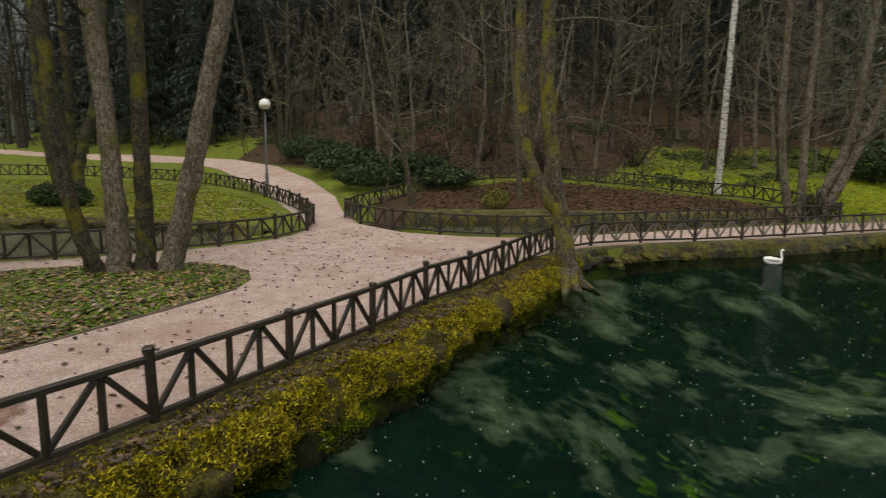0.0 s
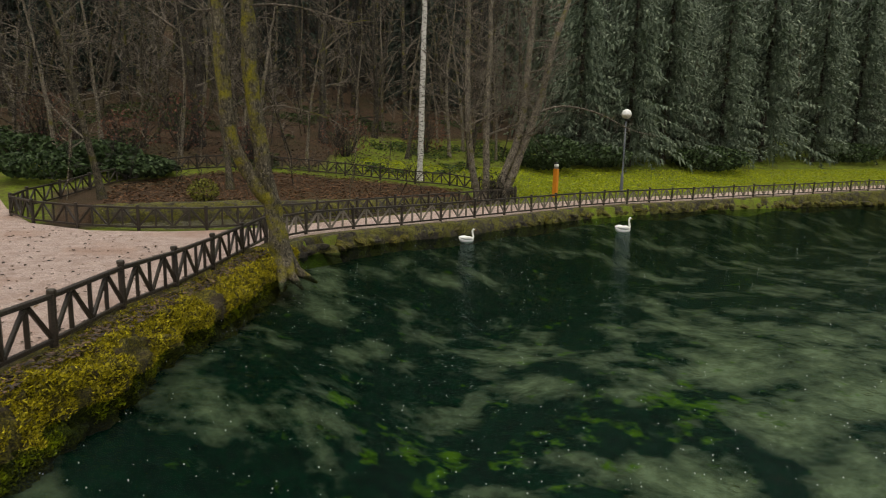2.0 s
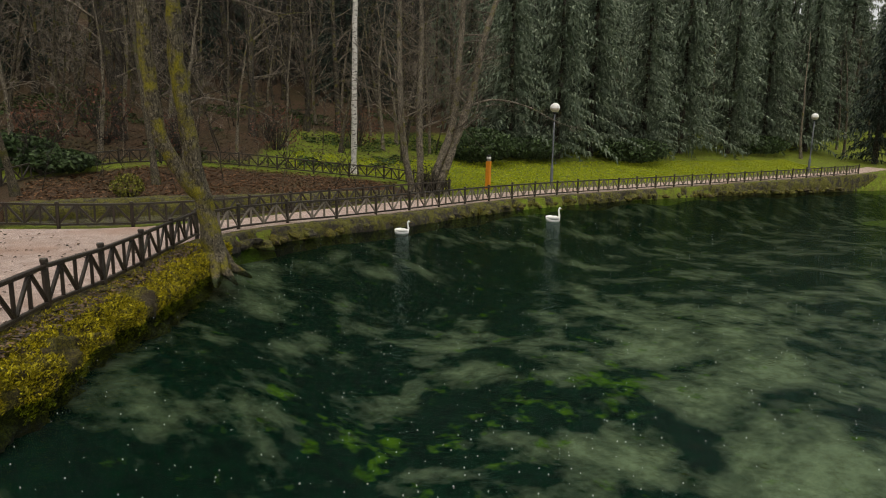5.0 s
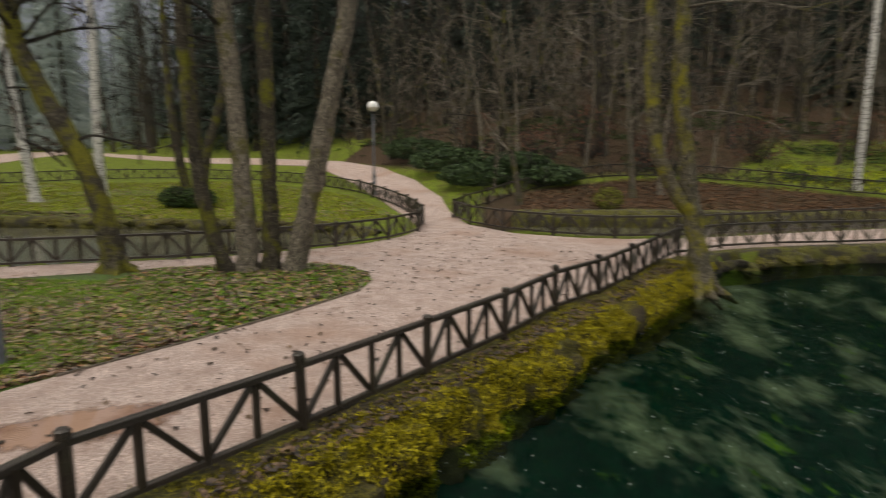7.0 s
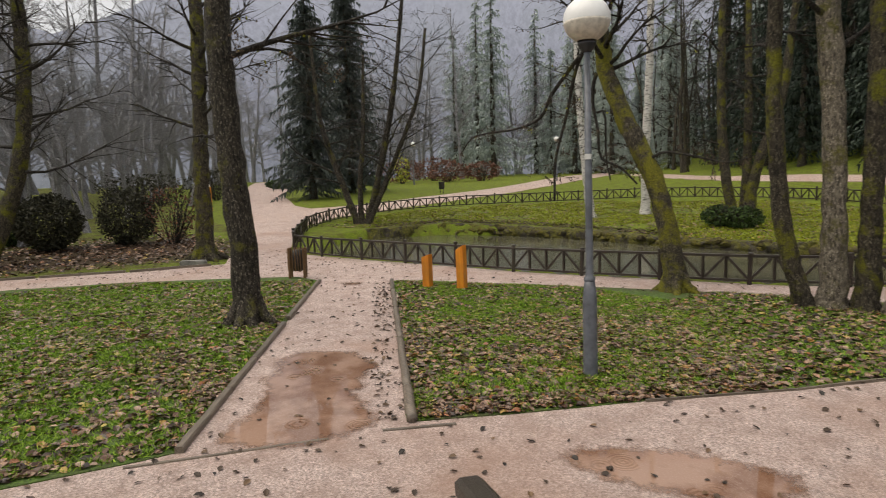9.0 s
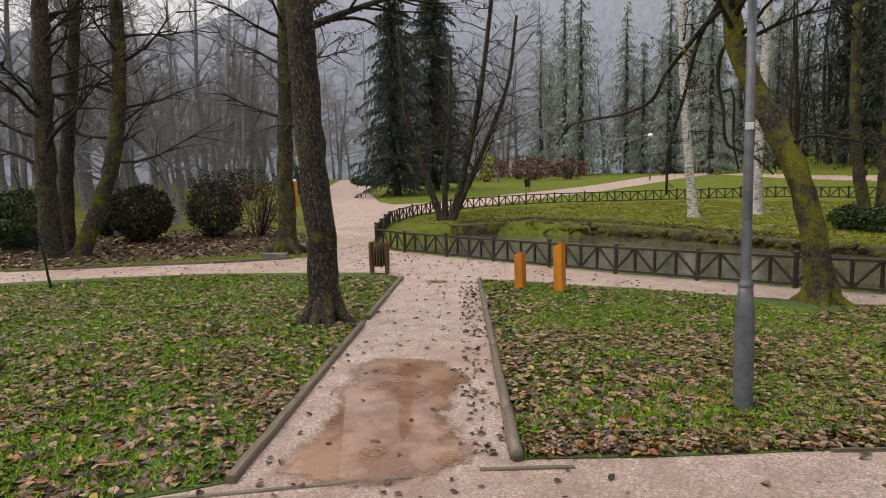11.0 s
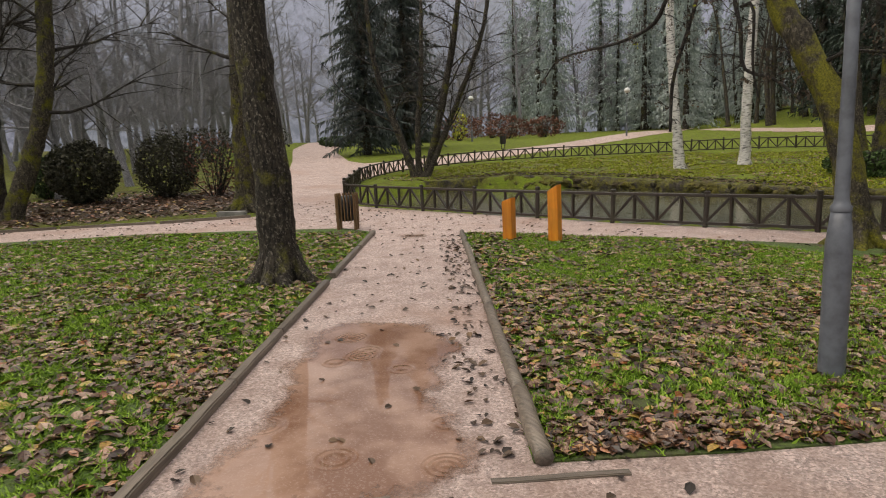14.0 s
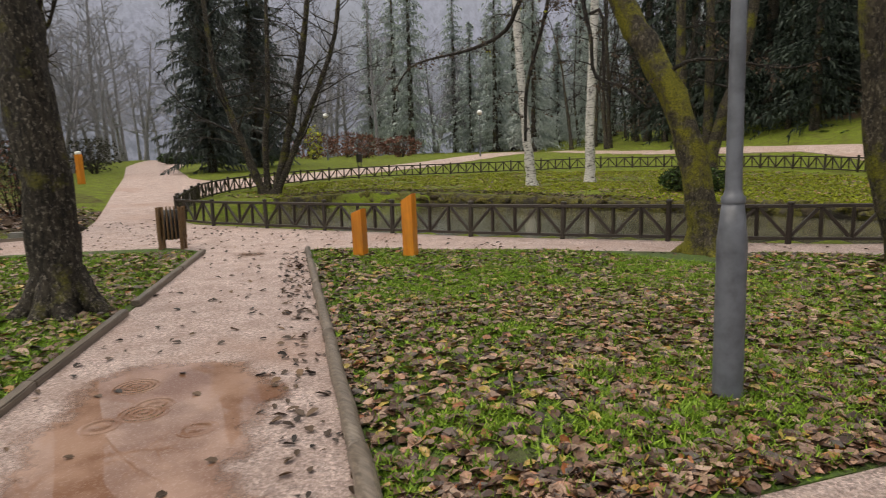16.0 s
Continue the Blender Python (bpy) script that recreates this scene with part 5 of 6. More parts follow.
MISTY = "bare trees in the mist"
misty = [bare_tree(300 + i, rnd.uniform(13, 18), rnd.uniform(0.16, 0.26), HAZED_BARK, HAZED_BARK, "tall grey bare tree fading into mist", MISTY, 36, 4.2, i == 1) for i in range(4)]
misty_spruces = [spruce(400 + i, h, s, NEEDLE_HAZED, "pale green spruce fading into mist", "spruces in the mist") for i, (h, s) in enumerate(((20, 3.6), (16, 3.2)))]
east_spruces = [spruce(600 + i, h, q, NEEDLE_EAST_HAZED, "hazy grey-green spruce with drooping branches above the far lawn", "spruces above the far lawn", 1.3) for i, (h, q) in enumerate(((17, 3.6), (20, 4.0), (15, 3.4)))]
park_spruces = [spruce(500 + i, h, s, NEEDLE_PARK, "dark spruce with hanging branches on the lawn", "spruces on the lawn", 1.7) for i, (h, s) in enumerate(((17, 3.4), (20, 3.6)))]
used = set()


def plant(kind, x, y, scale=1.0):
    m = stand(x, y) @ pose(0, 0, -0.1, 0, 0, rnd.uniform(0, 360)) @ Matrix.Scale(scale, 4)
    if kind.name not in used:
        used.add(kind.name)
        kind.matrix_basis = m
        return kind
    return copy_thing(kind, m)


def clear(x, y):
    return inside(GRAVEL_EDGE, x, y) < -0.8 and inside(POND, x, y) < -2


spots = []


def scatter(kind_list, count, xs, ys, gap, lo=0.8, hi=1.15, test=lambda x, y: True):
    made = tries = 0
    while made < count and tries < count * 30:
        tries += 1
        x, y = rnd.uniform(*xs), rnd.uniform(*ys)
        if not test(x, y) or not clear(x, y) or any((x - a) ** 2 + (y - b) ** 2 < gap * gap for a, b in spots):
            continue
        spots.append((x, y))
        plant(rnd.choice(kind_list), x, y, rnd.uniform(lo, hi))
        made += 1


def grove(name, kind_list, count, xs, ys, gap, lo, hi, test, label, mats):
    """Woods too dense to count, joined into one object."""
    data = []
    for k in kind_list:
        tm, cm = [q for q in k.children if q.name.startswith("trunk")][0].data, [q for q in k.children if q.name.startswith("crown")][0].data
        vs, fs, ms = [], [], []
        for me, mi in ((tm, 0), (cm, 1)):
            co = np.empty(len(me.vertices) * 3)
            me.vertices.foreach_get("co", co)
            off = sum(len(q) for q in vs)
            vs.append(co.reshape(-1, 3))
            fs += [tuple(i + off for i in p.vertices) for p in me.polygons]
            ms += [mi] * len(me.polygons)
        data.append((np.vstack(vs), fs, ms))
    V, F, M, tries, made, total = [], [], [], 0, 0, 0
    while made < count and tries < count * 30:
        tries += 1
        x, y = rnd.uniform(*xs), rnd.uniform(*ys)
        if not test(x, y) or not clear(x, y) or any((x - a) ** 2 + (y - b2) ** 2 < gap * gap for a, b2 in spots):
            continue
        spots.append((x, y))
        made += 1
        vs, fs, ms = rnd.choice(data)
        t, s = rnd.uniform(0, 6.28), rnd.uniform(lo, hi)
        rot = np.array([[math.cos(t), -math.sin(t), 0], [math.sin(t), math.cos(t), 0], [0, 0, 1]]) * s
        V.append(vs @ rot.T + np.array([x, y, float(rise(x, y)) - 0.1]))
        F += [tuple(i + total for i in p) for p in fs]
        M += ms
        total += len(vs)
    me = bpy.data.meshes.new(name)
    me.from_pydata(np.vstack(V).tolist(), [], F)
    for q in mats:
        me.materials.append(q)
    me.polygons.foreach_set("material_index", M)
    return tagged(new(name, me), label, "woods", kind="stuff")


for x, y in ((-26, 49.5), (-30, 52), (-33.5, 54), (-22, 50), (-28, 55.5), (-37, 57), (-19.5, 47.5), (-24.5, 53)):
    spots.append((x, y))
    plant(rnd.choice(spruces), x, y, rnd.uniform(0.9, 1.15))
plant(park_spruces[0], -45.6, 18.3)
plant(park_spruces[1], -49.3, 23.2)
for x, y in ((-2.0, 24.6), (2.3, 25.9), (-3.5, 28.5), (3.4, 26.8), (-1.0, 33), (6.5, 32), (4.0, 35), (16, 32.5), (19, 35)):
    spots.append((x, y))
    plant(rnd.choice(kinds), x, y, rnd.uniform(0.55, 0.8))
foot = lambda x: 29 + (0.75 * max(-x - 2, 0) if x < 0 else 0.32 * x * math.exp(-x / 45))
scatter(kinds, 60, (-14, 24), (30, 48), 1.9, 0.7, 1.1, lambda x, y: y > foot(x) + 2)
grove("slope_woods", kinds, 60, (-26, 40), (46, 68), 2.2, 0.9, 1.3, lambda x, y: y > foot(x) + 4, "dense bare woods higher on the slope", (BARK_DARK, TWIG))
scatter(spruces, 46, (-18, 24), (40, 60), 2.6, 0.8, 1.2, lambda x, y: y > foot(x) + 7)
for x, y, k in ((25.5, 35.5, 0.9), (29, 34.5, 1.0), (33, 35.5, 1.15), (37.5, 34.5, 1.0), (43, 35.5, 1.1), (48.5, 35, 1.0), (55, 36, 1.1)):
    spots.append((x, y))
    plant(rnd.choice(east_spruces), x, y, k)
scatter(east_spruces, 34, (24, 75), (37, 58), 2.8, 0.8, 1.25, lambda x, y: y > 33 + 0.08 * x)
scatter(kinds, 24, (26, 80), (33, 55), 3.0, 0.7, 1.1, lambda x, y: y > 32 + 0.08 * x)
scatter(spruces, 50, (-26, 95), (64, 95), 3.8, 0.9, 1.4)
scatter(spruces, 26, (-33, -14), (50, 80), 3.2, 0.8, 1.25, lambda x, y: y > 53 and x > -0.8 * y)
grove("far_slope_woods", kinds, 45, (-52, -12), (50, 84), 2.0, 0.9, 1.3, lambda x, y: y > 52 and x > -0.85 * y, "dark bare woods above the sloping lawn", (BARK_DARK, TWIG))
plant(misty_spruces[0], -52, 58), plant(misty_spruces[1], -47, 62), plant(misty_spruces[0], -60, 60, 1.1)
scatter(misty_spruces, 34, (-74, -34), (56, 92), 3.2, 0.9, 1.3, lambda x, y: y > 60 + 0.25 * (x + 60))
scatter(spruces, 16, (-34, -12), (50, 66), 2.6, 0.8, 1.2, lambda x, y: y > 50 - 0.15 * (x + 14))
scatter(kinds, 22, (-44, -14), (47, 62), 3.0, 0.8, 1.2, lambda x, y: y > 48 - 0.2 * (x + 14))
scatter(kinds, 10, (50, 80), (10, 34), 3.5, 0.8, 1.2)
scatter(spruces, 14, (60, 90), (0, 34), 4, 0.8, 1.2)
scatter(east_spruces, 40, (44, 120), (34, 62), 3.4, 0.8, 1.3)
scatter(kinds, 24, (50, 110), (32, 56), 3, 0.8, 1.2)
grove("sapling_thicket", thin, 90, (-16, 40), (29, 52), 0.9, 0.7, 1.4, lambda x, y: y > foot(x) + 1, "thicket of thin bare saplings on the slope", (BARK_DARK, TWIG_PALE))
scatter(thin, 26, (-4, 11), (24, 30), 0.9, 0.5, 0.8, lambda x, y: inside(DITCH, x, y) < -0.4 and rnd.random() < 0.25)
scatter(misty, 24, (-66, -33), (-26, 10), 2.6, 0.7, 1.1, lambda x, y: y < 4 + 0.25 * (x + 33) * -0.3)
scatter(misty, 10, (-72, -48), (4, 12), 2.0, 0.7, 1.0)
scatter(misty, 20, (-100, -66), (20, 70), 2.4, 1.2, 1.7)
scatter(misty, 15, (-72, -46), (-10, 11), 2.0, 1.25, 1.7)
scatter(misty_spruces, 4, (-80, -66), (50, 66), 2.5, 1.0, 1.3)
grove("misty_woods", misty, 95, (-112, -60), (-40, 90), 2.2, 0.8, 1.25, lambda x, y: x < -62 or y < 10, "grey bare woods fading into the mist", (HAZED_BARK, HAZED_BARK))
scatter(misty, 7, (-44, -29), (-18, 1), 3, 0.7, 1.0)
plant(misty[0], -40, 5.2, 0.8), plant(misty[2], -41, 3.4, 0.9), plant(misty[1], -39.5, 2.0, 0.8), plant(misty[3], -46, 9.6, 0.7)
for k in [q for q in kinds + thin + spruces + misty + misty_spruces + park_spruces + east_spruces if q.name not in used]:
    plant(k, -60, -40)


# ---- shrubs ----
def shrub(x, y, r, h, mat, label, seed, leaves=2600, leafsize=0.07, twiggy=False, group="", m=None):
    rnd2 = random.Random(seed)
    o = empty("shrub", stand(x, y), label, "shrub", group)
    st, lf = Build(), Build()
    for k in range(26 if twiggy else 9):
        a, t = rnd2.uniform(0, 6.28), rnd2.uniform(0.1, 0.9)
        d = Vector((math.cos(a) * t, math.sin(a) * t, 1.2))
        pts = wander((math.cos(a) * 0.15, math.sin(a) * 0.15, -0.05), d, h * rnd2.uniform(0.8, 1.15), 5, 0.16, rnd2, 0.1)
        st.tube(pts, taper(0.022, 0.006, 6), 4, cap=False)
        if twiggy:
            limbs(st, pts, taper(0.02, 0.006, 6), 0.2, 7, 0.5, rnd2, 0.0, 2, 1, 0.005)
    st.object("brushwood", TWIG, o)["kind"] = "stuff"
    for _ in range(leaves):
        q = Vector((rnd2.gauss(0, 1), rnd2.gauss(0, 1), rnd2.gauss(0, 1))).normalized()
        lump = 1 + 0.16 * noise.noise(q * 2.2 + Vector((seed, 0, 0)))
        q = Vector((q.x * r, q.y * r, q.z * h * 0.5)) * lump * rnd2.uniform(0.72, 1.0) + Vector((0, 0, h * 0.5))
        if q.z > 0.02:
            d = Vector((rnd2.uniform(-1, 1), rnd2.uniform(-1, 1), rnd2.uniform(-0.5, 1)))
            lf.leaf(q, d, leafsize * rnd2.uniform(0.6, 1.2), rnd2.uniform(0, 6))
    lf.object("foliage", mat, o, smooth=False)["kind"] = "stuff"
    return o


shrub(-28.0, 1.35, 1.12, 2.1, BUSH_BROWN, "clipped dark round evergreen bush", 1, 5200, 0.06, group="round bushes")
shrub(-27.9, -2.4, 1.3, 2.0, SHRUB, "broad dark green round bush", 2, 5200, 0.06, group="round bushes")
shrub(-28.0, 3.9, 1.05, 2.2, BUSH_BROWN, "brown half-bare bush beside the clipped one", 3, 2600, 0.06, True)
shrub(-27.4, 5.4, 1.05, 2.3, RUSSET, "twiggy leafless brown bush", 4, 500, 0.05, True)
shrub(-30.5, 0.2, 0.8, 1.5, SHRUB, "small round bush behind the clipped one", 5, 2200, 0.06, group="round bushes")
shrub(13.0, 23.75, 0.9, 1.3, BUSH_BROWN, "bare brush round the foot of the many-stemmed tree", 41, 160, 0.05, True)
shrub(21.5, 33.0, 2.2, 2.2, SHRUB, "dark laurel bush at the edge of the lawn", 6, 3500, 0.11)
shrub(26.0, 34.3, 2.4, 1.6, SHRUB, "low laurel bush under the bare trees", 7, 3000, 0.11)
shrub(35.0, 33.0, 2.6, 1.8, SHRUB, "spreading evergreen bush on the far lawn", 8, 3000, 0.11)
shrub(52.0, 34.5, 2.6, 1.6, SHRUB, "low evergreen bush near the far lamp", 9, 2200, 0.12)
for i, (x, y, r, h) in enumerate(((-4.4, 29.5, 1.8, 1.1), (-6.5, 33.6, 2.2, 1.3), (-2.6, 30.5, 1.6, 1.2), (-9.3, 38.0, 2.2, 1.3), (-1.0, 28.6, 1.4, 0.9))):
    shrub(x, y, r, h, SHRUB, "low evergreen ground cover beside the path", 20 + i, 2200, 0.1, group="evergreen ground cover")
for i, (x, y, r, h) in enumerate(((-5.2, 35.5, 1.3, 2.8), (-1.5, 31.5, 1.2, 2.4), (0.8, 33.5, 1.4, 2.8), (9, 34, 1.5, 2.4), (14.5, 36, 1.5, 2.4), (3.6, 31.8, 1.0, 1.8))):
    shrub(x, y, r, h, RUSSET, "bare reddish brown undergrowth on the slope", 30 + i, 420, 0.06, True, "undergrowth")
shrub(1.2, 23.6, 0.55, 0.85, OLIVE_LEAF, "small olive-green bush above the ditch", 40, 800, 0.045)
for i, (x, y, r, h) in enumerate(((-60, 34, 2.6, 2.6), (-57, 38, 2.4, 2.4), (-63, 40, 2.6, 2.8), (-55.5, 41.5, 2.2, 2.2))):
    shrub(x, y, r, h, RUSSET, "russet autumn bush at the far lawn", 50 + i, 700, 0.12, True, "autumn bushes")
for i, (x, y) in enumerate(((-57, 24.5), (-59, 27), (-60.5, 30), (-61, 21.5))):
    shrub(x, y, 2.0, 1.0, SHRUB, "low dark hedge bush behind the far lawn", 60 + i, 1200, 0.14, False, "low hedge")
shrub(-58.5, 33.2, 0.9, 3.4, YELLOW_LEAF, "slender sapling with yellow leaves", 70, 260, 0.13)
for i, (x, y) in enumerate(((-47, 8), (-51, 6), (-44, 6), (-50, 12.3), (-56, 13))):
    shrub(x, y, 1.8, 2.4, BUSH_BROWN, "bare brown thicket beside the far path", 80 + i, 300, 0.1, True, "bare thickets")
for i, (x, y) in enumerate(((-15.6, 23.0), (-14.7, 22.9))):
    shrub(x, y, 0.75, 0.85, IVY, "ivy clump at the foot of the stems", 90 + i, 900, 0.06, True)

# ---- glowing ridge with painted mist closing the valley ----
v, f = [], []
angles = np.radians(np.linspace(196, 88, 60))
for i, a in enumerate(angles):
    u = i / 59
    top = 26 + 44 * min(1, u * 2.2) + 7 * noise.noise(Vector((u * 9, 0.3, 0)))
    for k in range(9):
        t = k / 8
        r = 118 + 40 * t
        v.append((math.cos(a) * r, math.sin(a) * r + 10, -2 + (top + 3) * t ** 0.9 + 1.5 * noise.noise(Vector((u * 40, t * 5, 1)))))
for i in range(59):
    for k in range(8):
        q = i * 9 + k
        f.append((q, q + 1, q + 10, q + 9))
tagged(mesh_object("backdrop", v, f, MIST_HILL, smooth=True), "glowing wooded ridge with painted mist far behind the park", "hill", kind="structure")


# ---- raindrops bursting on the pond ----
r = random.Random(77)
b = Build()
for _ in range(2600):
    d, a = 3 + 22 * r.random() ** 1.3, r.uniform(-0.75, 1.35)
    x, y = 0.2 + d * math.sin(a), 0.4 + d * math.cos(a)
    if float(inside(POND, x, y)) < 0.3:
        continue
    s = r.uniform(0.002, 0.006)
    b.tube([(x, y, POND_LEVEL - 0.003), (x, y, POND_LEVEL + s * 0.8), (x, y, POND_LEVEL + s * 2.0)], [s * 1.1, s, s * 0.3], 5)
tagged(b.object("raindrop", STICKER), "small pale raindrop splashes on the pond", "raindrops", kind="stuff")


# ---- small things ----
def slab(x, y, z, size, turn, mat, name, label, category):
    bm = bmesh.new()
    bmesh.ops.create_cube(bm, size=1)
    bmesh.ops.scale(bm, verts=bm.verts, vec=size)
    bmesh.ops.bevel(bm, geom=bm.edges[:], offset=min(size) * 0.2, segments=2, affect="EDGES")
    for q in bm.verts:
        q.co += noise.noise_vector(q.co * 4 + Vector((x, y, 0))) * min(size) * 0.12
    me = bpy.data.meshes.new(name)
    bm.to_mesh(me)
    bm.free()
    me.materials.append(mat)
    ob = new(name, me)
    ob.matrix_basis = pose(x, y, z + size[2] / 2, 0, 0, turn)
    return tagged(ob, label, category)


slab(-20.95, 4.85, 0.02, (0.75, 0.3, 0.14), 70, STONE, "stone_slab", "flat grey stone slab at the edge of the path", "stone")
slab(-1.3, 6.95, 0.0, (0.07, 0.05, 0.025), 30, PAPER_LEAF, "paper_scrap", "crumpled pale paper scrap on the mossy bank", "litter")


# ---- stones set into the banks ----
def stone_mesh(seed, mat):
    bm = bmesh.new()
    bmesh.ops.create_icosphere(bm, subdivisions=2, radius=0.5)
    for q in bm.verts:
        q.co *= 1 + 0.45 * noise.noise(q.co * 2.2 + Vector((seed * 7.1, 0, 0)))
    me = bpy.data.meshes.new("stone")
    bm.to_mesh(me)
    bm.free()
    me.materials.append(mat)
    return me


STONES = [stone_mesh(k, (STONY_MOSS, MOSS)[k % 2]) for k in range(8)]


def set_stones(bank_name, line, gap, z, lo, hi, seed):
    r = random.Random(seed)
    for p in smooth_line(line, gap):
        share("stone", r.choice(STONES), bpy.data.objects[bank_name], pose(p.x + r.uniform(-0.1, 0.1), p.y + r.uniform(-0.1, 0.1), z + r.uniform(-0.08, 0.1), r.uniform(-20, 20), r.uniform(-20, 20), r.uniform(0, 360))
              @ Matrix.Diagonal((r.uniform(lo, hi) * 1.35, r.uniform(lo, hi), r.uniform(lo, hi) * 0.75, 1)))


set_stones("bank_2", [(3.0, 15.45), (5.35, 16.85), (9.05, 18.3), (15.5, 21.0), (19.7, 22.05), (24.2, 22.85), (29.2, 23.4), (36.4, 23.55), (45, 23.55)], 0.34, -0.24, 0.24, 0.5, 61)
set_stones("bank_3", [(-25.6, 15.6), (-24.9, 16.6), (-21.7, 18.1), (-18.5, 18.7), (-14.9, 18.9), (-11.2, 19.5), (-7, 18.9)], 0.2, 0.0, 0.22, 0.46, 62)


# ---- fallen leaves, grass and moss ----
def fallen(name, poly, count, size, fn, label, keep=lambda x, y: True, seed=1, lift=0.012, mat=LEAF, pitch=0.45):
    r = random.Random(seed)
    xs, ys = [p[0] for p in poly], [p[1] for p in poly]
    gx = np.array([r.uniform(min(xs), max(xs)) for _ in range(count * 4)])
    gy = np.array([r.uniform(min(ys), max(ys)) for _ in range(count * 4)])
    ok = inside(poly, gx, gy) > 0.03
    gx, gy = gx[ok], gy[ok]
    gz = fn(gx, gy)
    b = Build()
    n = 0
    for x, y, z in zip(gx, gy, gz):
        if n >= count:
            break
        if not keep(x, y):
            continue
        n += 1
        b.leaf((x, y, z + lift), (r.uniform(-pitch, pitch), r.uniform(-pitch, pitch), 1), size * r.uniform(0.5, 1.25), r.uniform(0, 6.28))
    return tagged(b.object(name, mat, smooth=False), label, "leaves", kind="stuff")


def blades(name, poly, count, length, fn, label, keep, seed, mat=BLADE, width=0.007, tuft=5):
    r = random.Random(seed)
    xs, ys = [p[0] for p in poly], [p[1] for p in poly]
    gx = np.array([r.uniform(min(xs), max(xs)) for _ in range(count * 4)])
    gy = np.array([r.uniform(min(ys), max(ys)) for _ in range(count * 4)])
    ok = inside(poly, gx, gy) > 0.03
    gx, gy = gx[ok], gy[ok]
    gz = fn(gx, gy)
    b = Build()
    n = 0
    for x, y, z in zip(gx, gy, gz):
        if n >= count:
            break
        if not keep(x, y):
            continue
        n += 1
        for _ in range(tuft):
            s = length * r.uniform(0.5, 1.3)
            b.blade((x + r.uniform(-0.04, 0.04), y + r.uniform(-0.04, 0.04), z - 0.005), (r.uniform(-1, 1), r.uniform(-1, 1), r.uniform(0.25, 0.9)), width * r.uniform(0.7, 1.6), s)
    return tagged(b.object(name, mat, smooth=False), label, "grass", kind="stuff")


def cluster(x, y, scale=0.8, cut=0.0):
    return noise.noise(Vector((x * scale, y * scale, 2.5))) + 0.5 * noise.noise(Vector((x * scale * 3, y * scale * 3, 7))) > cut


def line_gap(x, y, a, b):
    """Distance from a plan point to a straight edge."""
    return abs((x - a[0]) * (b[1] - a[1]) - (y - a[1]) * (b[0] - a[0])) / math.hypot(b[0] - a[0], b[1] - a[1])


random.seed(9)
near_wedge = [(-6.66, 3.96), (-6.2, 4.9), (-5.65, 6.13), (-4.97, 7.49), (-7.5, 10.5), (-10.8, 10.2), (-14.1, 7.9)]
near_left = [(-7.33, 1.75), (-7.3, 2.03), (-15.4, 6.5), (-18.2, 2.5), (-19, -2), (-19, -4), (-8.3, -4), (-7.5, 0.6)]
fallen("fallen_leaves", near_wedge, 12500, 0.047, lawn_height, "brown and yellow fallen leaves on the wedge lawn", lambda x, y: random.random() < (0.95 if cluster(x, y, 0.7, 0.0) else 0.4) * (1.15 if math.hypot(x + 6.6, y - 5) < 3.5 else 0.7), 1)
fallen("fallen_leaves", WEDGE, 5000, 0.05, lawn_height, "fallen leaves under the clump of trees", lambda x, y: y > 7.5 and x > -8.5, 2)
fallen("fallen_leaves", near_left, 21000, 0.05, lawn_height, "brown fallen leaves among the lawn grass", lambda x, y: random.random() < (0.9 if cluster(x, y, 0.6, 0.1) else 0.3) * (1.25 if line_gap(x, y, (-7.26, 2.03), (-15.35, 6.56)) < 1.3 else 0.7), 3)
fallen("fallen_leaves", [(-6.72, 4.0), (-6.2, 4.85), (-5.65, 6.1), (-4.97, 7.45), (-5.3, 7.6), (-6.0, 6.2), (-6.6, 5.0), (-7.0, 4.3)], 1500, 0.045, lawn_height, "brown leaves gathered at the rim of the wedge lawn", lambda x, y: True, 18)
blades("grass", near_wedge, 30000, 0.06, lawn_height, "short wet grass on the wedge lawn", lambda x, y: (cluster(x, y, 0.9, 0.0) or random.random() < 0.3) and random.random() < 0.35 + 0.6 * min(line_gap(x, y, (-6.66, 3.96), (-4.97, 7.49)), line_gap(x, y, (-6.6, 3.98), (-14.06, 7.79))), 4, width=0.014)
blades("grass", near_left, 46000, 0.065, lawn_height, "short bright grass on the lawn", lambda x, y: cluster(x, y, 0.6, -0.3) or random.random() < 0.5, 5, width=0.014)
blades("grass", WEDGE, 7000, 0.06, lawn_height, "short grass under the clump of trees", lambda x, y: y > 7.5 and x > -8.5, 6, width=0.014)
fallen("fallen_leaves", [(-20, -6), (-3.4, -6), (-3.4, 3.7), (1.5, 14), (-3, 20), (-5, 18), (-11, 11), (-23, 8)], 3400, 0.036, path_height, "dark fallen leaves strewn over the gravel", lambda x, y: True, 7, mat=LITTER)
fallen("fallen_leaves", [(-6.6, 4.0), (-14.0, 7.8), (-14.1, 7.3), (-6.8, 3.6)], 620, 0.036, path_height, "leaves gathered along the edging log", lambda x, y: True, 8, mat=LITTER)
fallen("fallen_leaves", [(-22, 6), (-22, -3), (-30, -5), (-31, 6), (-27, 8)], 3000, 0.075, lambda x, y: ground_height(x, y), "brown leaves under the bushes", lambda x, y: True, 9)
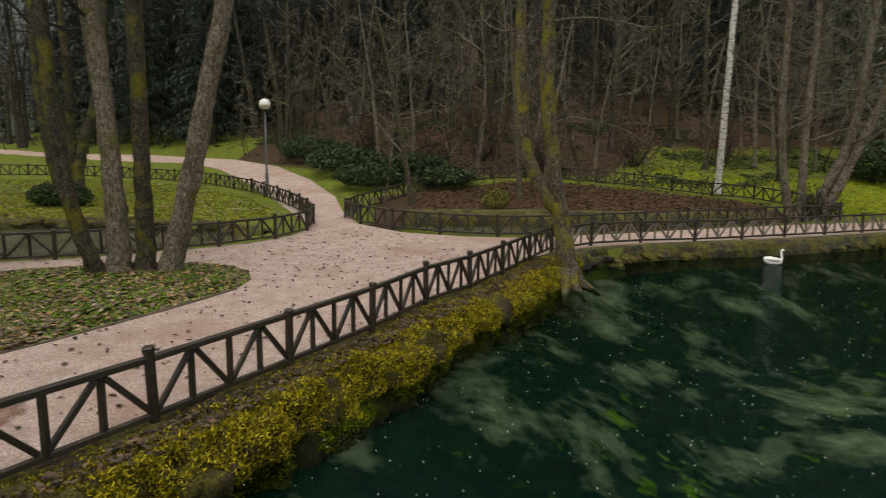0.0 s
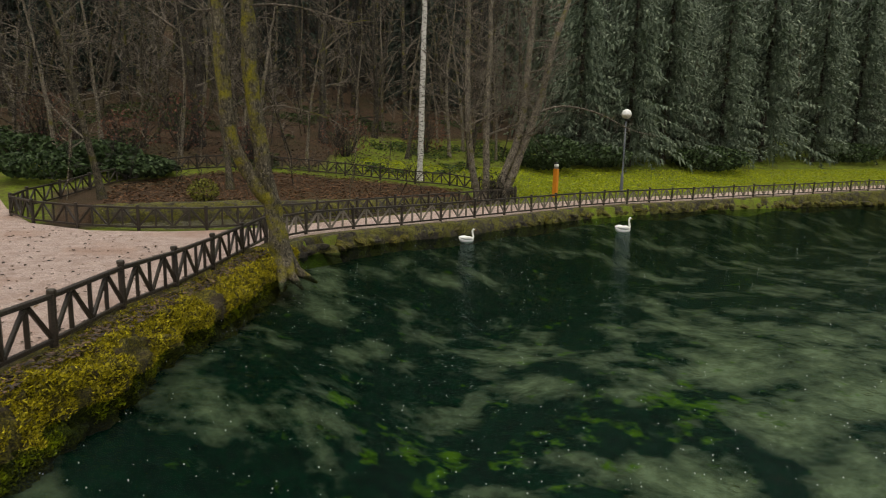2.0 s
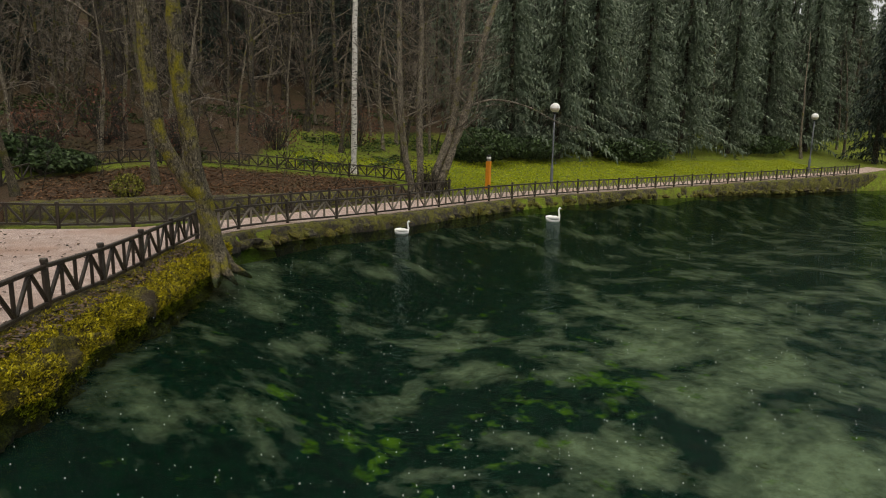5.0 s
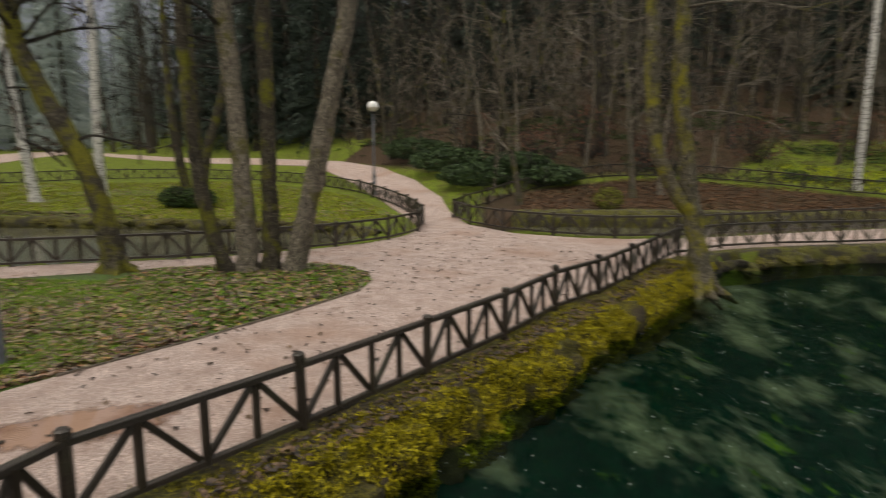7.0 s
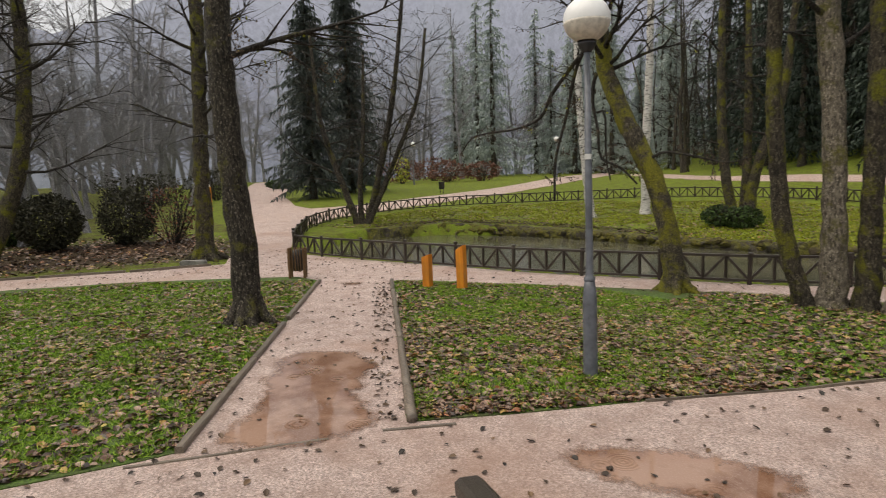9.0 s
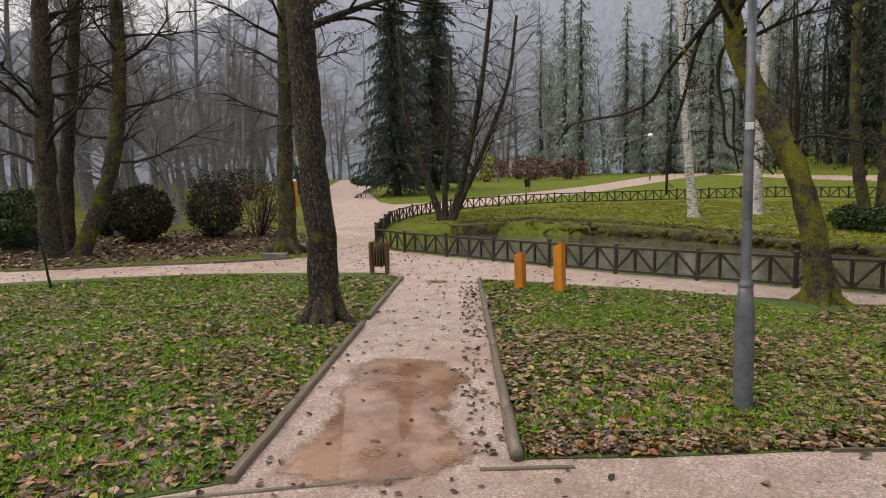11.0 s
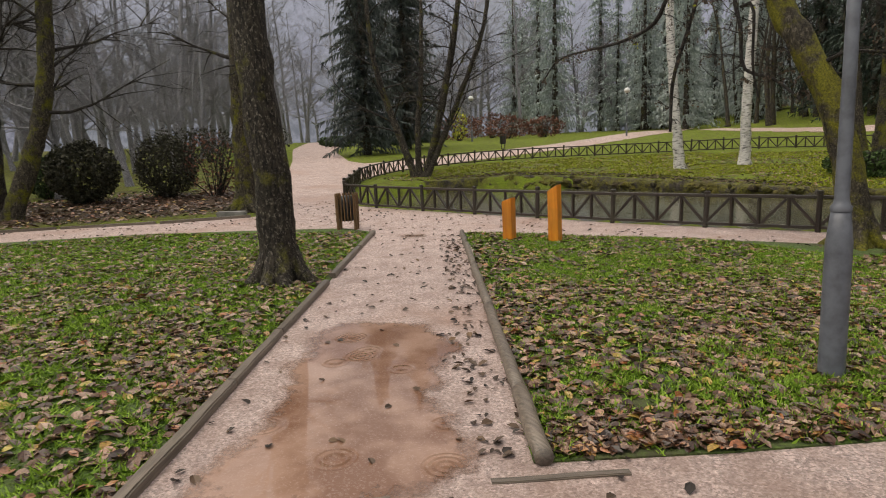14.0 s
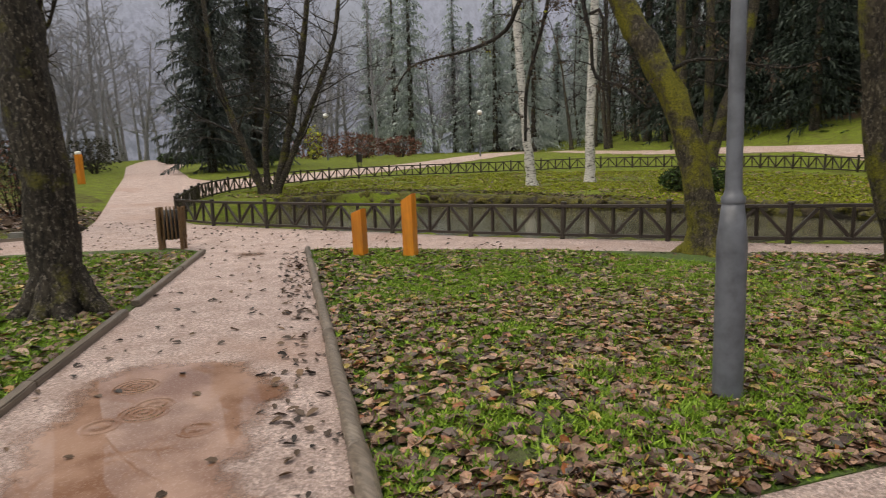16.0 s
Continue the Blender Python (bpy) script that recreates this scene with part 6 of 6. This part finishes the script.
fallen("fallen_leaves", [(-28.6, 11.9), (-26.6, 13.2), (-25.9, 16.9), (-22, 18.8), (-19, 19.4), (-8, 20), (-6, 22), (-10, 28), (-14, 31.2), (-20, 33.2), (-27.5, 29.5), (-31.9, 22.4), (-32.2, 18.4), (-31, 14.7)], 8000, 0.055, lambda x, y: ground_height(x, y), "yellowed leaves over the fenced lawn", lambda x, y: True, 10)
fallen("fallen_leaves", [(-26.2, 13.6), (-25.4, 16.9), (-21.8, 18.7), (-18.5, 19.3), (-14.9, 19.5), (-15, 20.6), (-19, 20.4), (-22.6, 19.8), (-26.6, 17.8), (-27.6, 14)], 2600, 0.05, lambda x, y: ground_height(x, y), "dark wet leaves along the stream edge", lambda x, y: True, 19, 0.03, LITTER)
blades("grass", [(-28.6, 11.9), (-26.6, 13.2), (-25.9, 16.9), (-22, 18.8), (-19, 19.4), (-8, 20), (-6, 22), (-10, 28), (-14, 31.2), (-20, 33.2), (-27.5, 29.5), (-31.9, 22.4), (-32.2, 18.4), (-31, 14.7)], 22000, 0.08, lambda x, y: ground_height(x, y), "yellow-green grass of the fenced lawn", lambda x, y: cluster(x, y, 0.5, -0.3), 11, width=0.03, tuft=4, mat=LAWN_BLADE)
blades("grass", [(14.2, 23.8), (20, 25.2), (30, 26.4), (50, 27), (52, 32), (34, 33.5), (22, 33.5), (15, 33), (10, 34), (8.5, 30.6), (12.6, 28.8), (14.1, 27)], 16000, 0.09, lambda x, y: ground_height(x, y), "bright yellow-green grass of the far lawn", lambda x, y: True, 12, width=0.04, tuft=4, mat=BRIGHT_BLADE)
fallen("fallen_leaves", [(-2, 23), (11, 24), (13, 27), (9, 29.3), (3, 30), (-2, 27)], 9000, 0.05, lambda x, y: ground_height(x, y), "rust-brown leaf carpet behind the ditch", lambda x, y: True, 13, mat=RUST)
fallen("fallen_leaves", [(-4, 30), (14, 30), (22, 36), (22, 44), (-12, 46), (-12, 38)], 12000, 0.06, lambda x, y: ground_height(x, y), "dark brown leaf litter on the wooded slope", lambda x, y: True, 14, mat=LITTER)
fallen("ivy", [(-4.2, 27.5), (-1, 29.6), (14, 30.6), (22, 36), (22, 46), (-14, 50), (-19, 46), (-13.5, 40.5), (-9.8, 36.5), (-6.5, 31.5)], 19000, 0.07, lambda x, y: ground_height(x, y) + 0.04, "dark ivy spreading over the wooded slope", lambda x, y: cluster(x, y, 0.28, 0.05), 17, 0.05, IVY, 0.8)


def bank_tufts(line, width, count, label, size, seed, mat):
    """Small tufts of moss over a bank."""
    r = random.Random(seed)
    pts = smooth_line(line, 0.1)
    b = Build()
    for _ in range(count):
        i = r.randrange(len(pts) - 1)
        p = pts[i].lerp(pts[i + 1], r.random())
        d = (pts[i + 1] - pts[i]).normalized()
        out = Vector((d.y, -d.x, 0))
        t = r.random()
        q = p + out * width * min(1, t * 1.45) ** 0.9
        q.z = float(rise(p.x, p.y)) + 0.03 - (0 if t < 0.5 else 0.6 * ((t - 0.5) / 0.5) ** 1.3)
        s = noise.noise(q * 2.3) * 0.6 + noise.noise(q * 6.1) * 0.3
        if noise.noise(q * 1.6 + Vector((5, 0, 0))) < -0.28 or (t < 0.3 and r.random() < 0.7):
            continue
        q += out * (s * 0.34 + 0.01) + Vector((0, 0, s * 0.234 * (0.35 if t < 0.35 else 1)))
        for _ in range(4):
            b.blade(q + Vector((r.uniform(-1, 1), r.uniform(-1, 1), r.uniform(-1, 1))) * 0.03, out * r.uniform(-0.3, 0.9) + Vector((r.uniform(-0.6, 0.6), r.uniform(-0.6, 0.6), r.uniform(0.1, 1))), size * 0.5, size * r.uniform(0.6, 1.6))
    return tagged(b.object("moss", mat, smooth=False), label, "moss", kind="stuff")


bank_tufts([(-3.2, 2.7)] + [(x - 0.1, y + 0.05) for x, y in NEAR_FENCE[:-1]] + [(2.1, 15.0)], 0.86, 34000, "tufts of yellow-green moss on the pond bank", 0.035, 15, MOSS_TUFT)
fallen("fallen_leaves", [(-3.2, 3.7), (0.9, 12.2), (1.7, 14), (2.15, 13.9), (1.3, 11.9), (-2.45, 4.2)], 6000, 0.03, lambda x, y: rise(x, y) + 0.06, "brown leaves caught on the mossy bank", lambda x, y: True, 16, 0.02, LITTER)
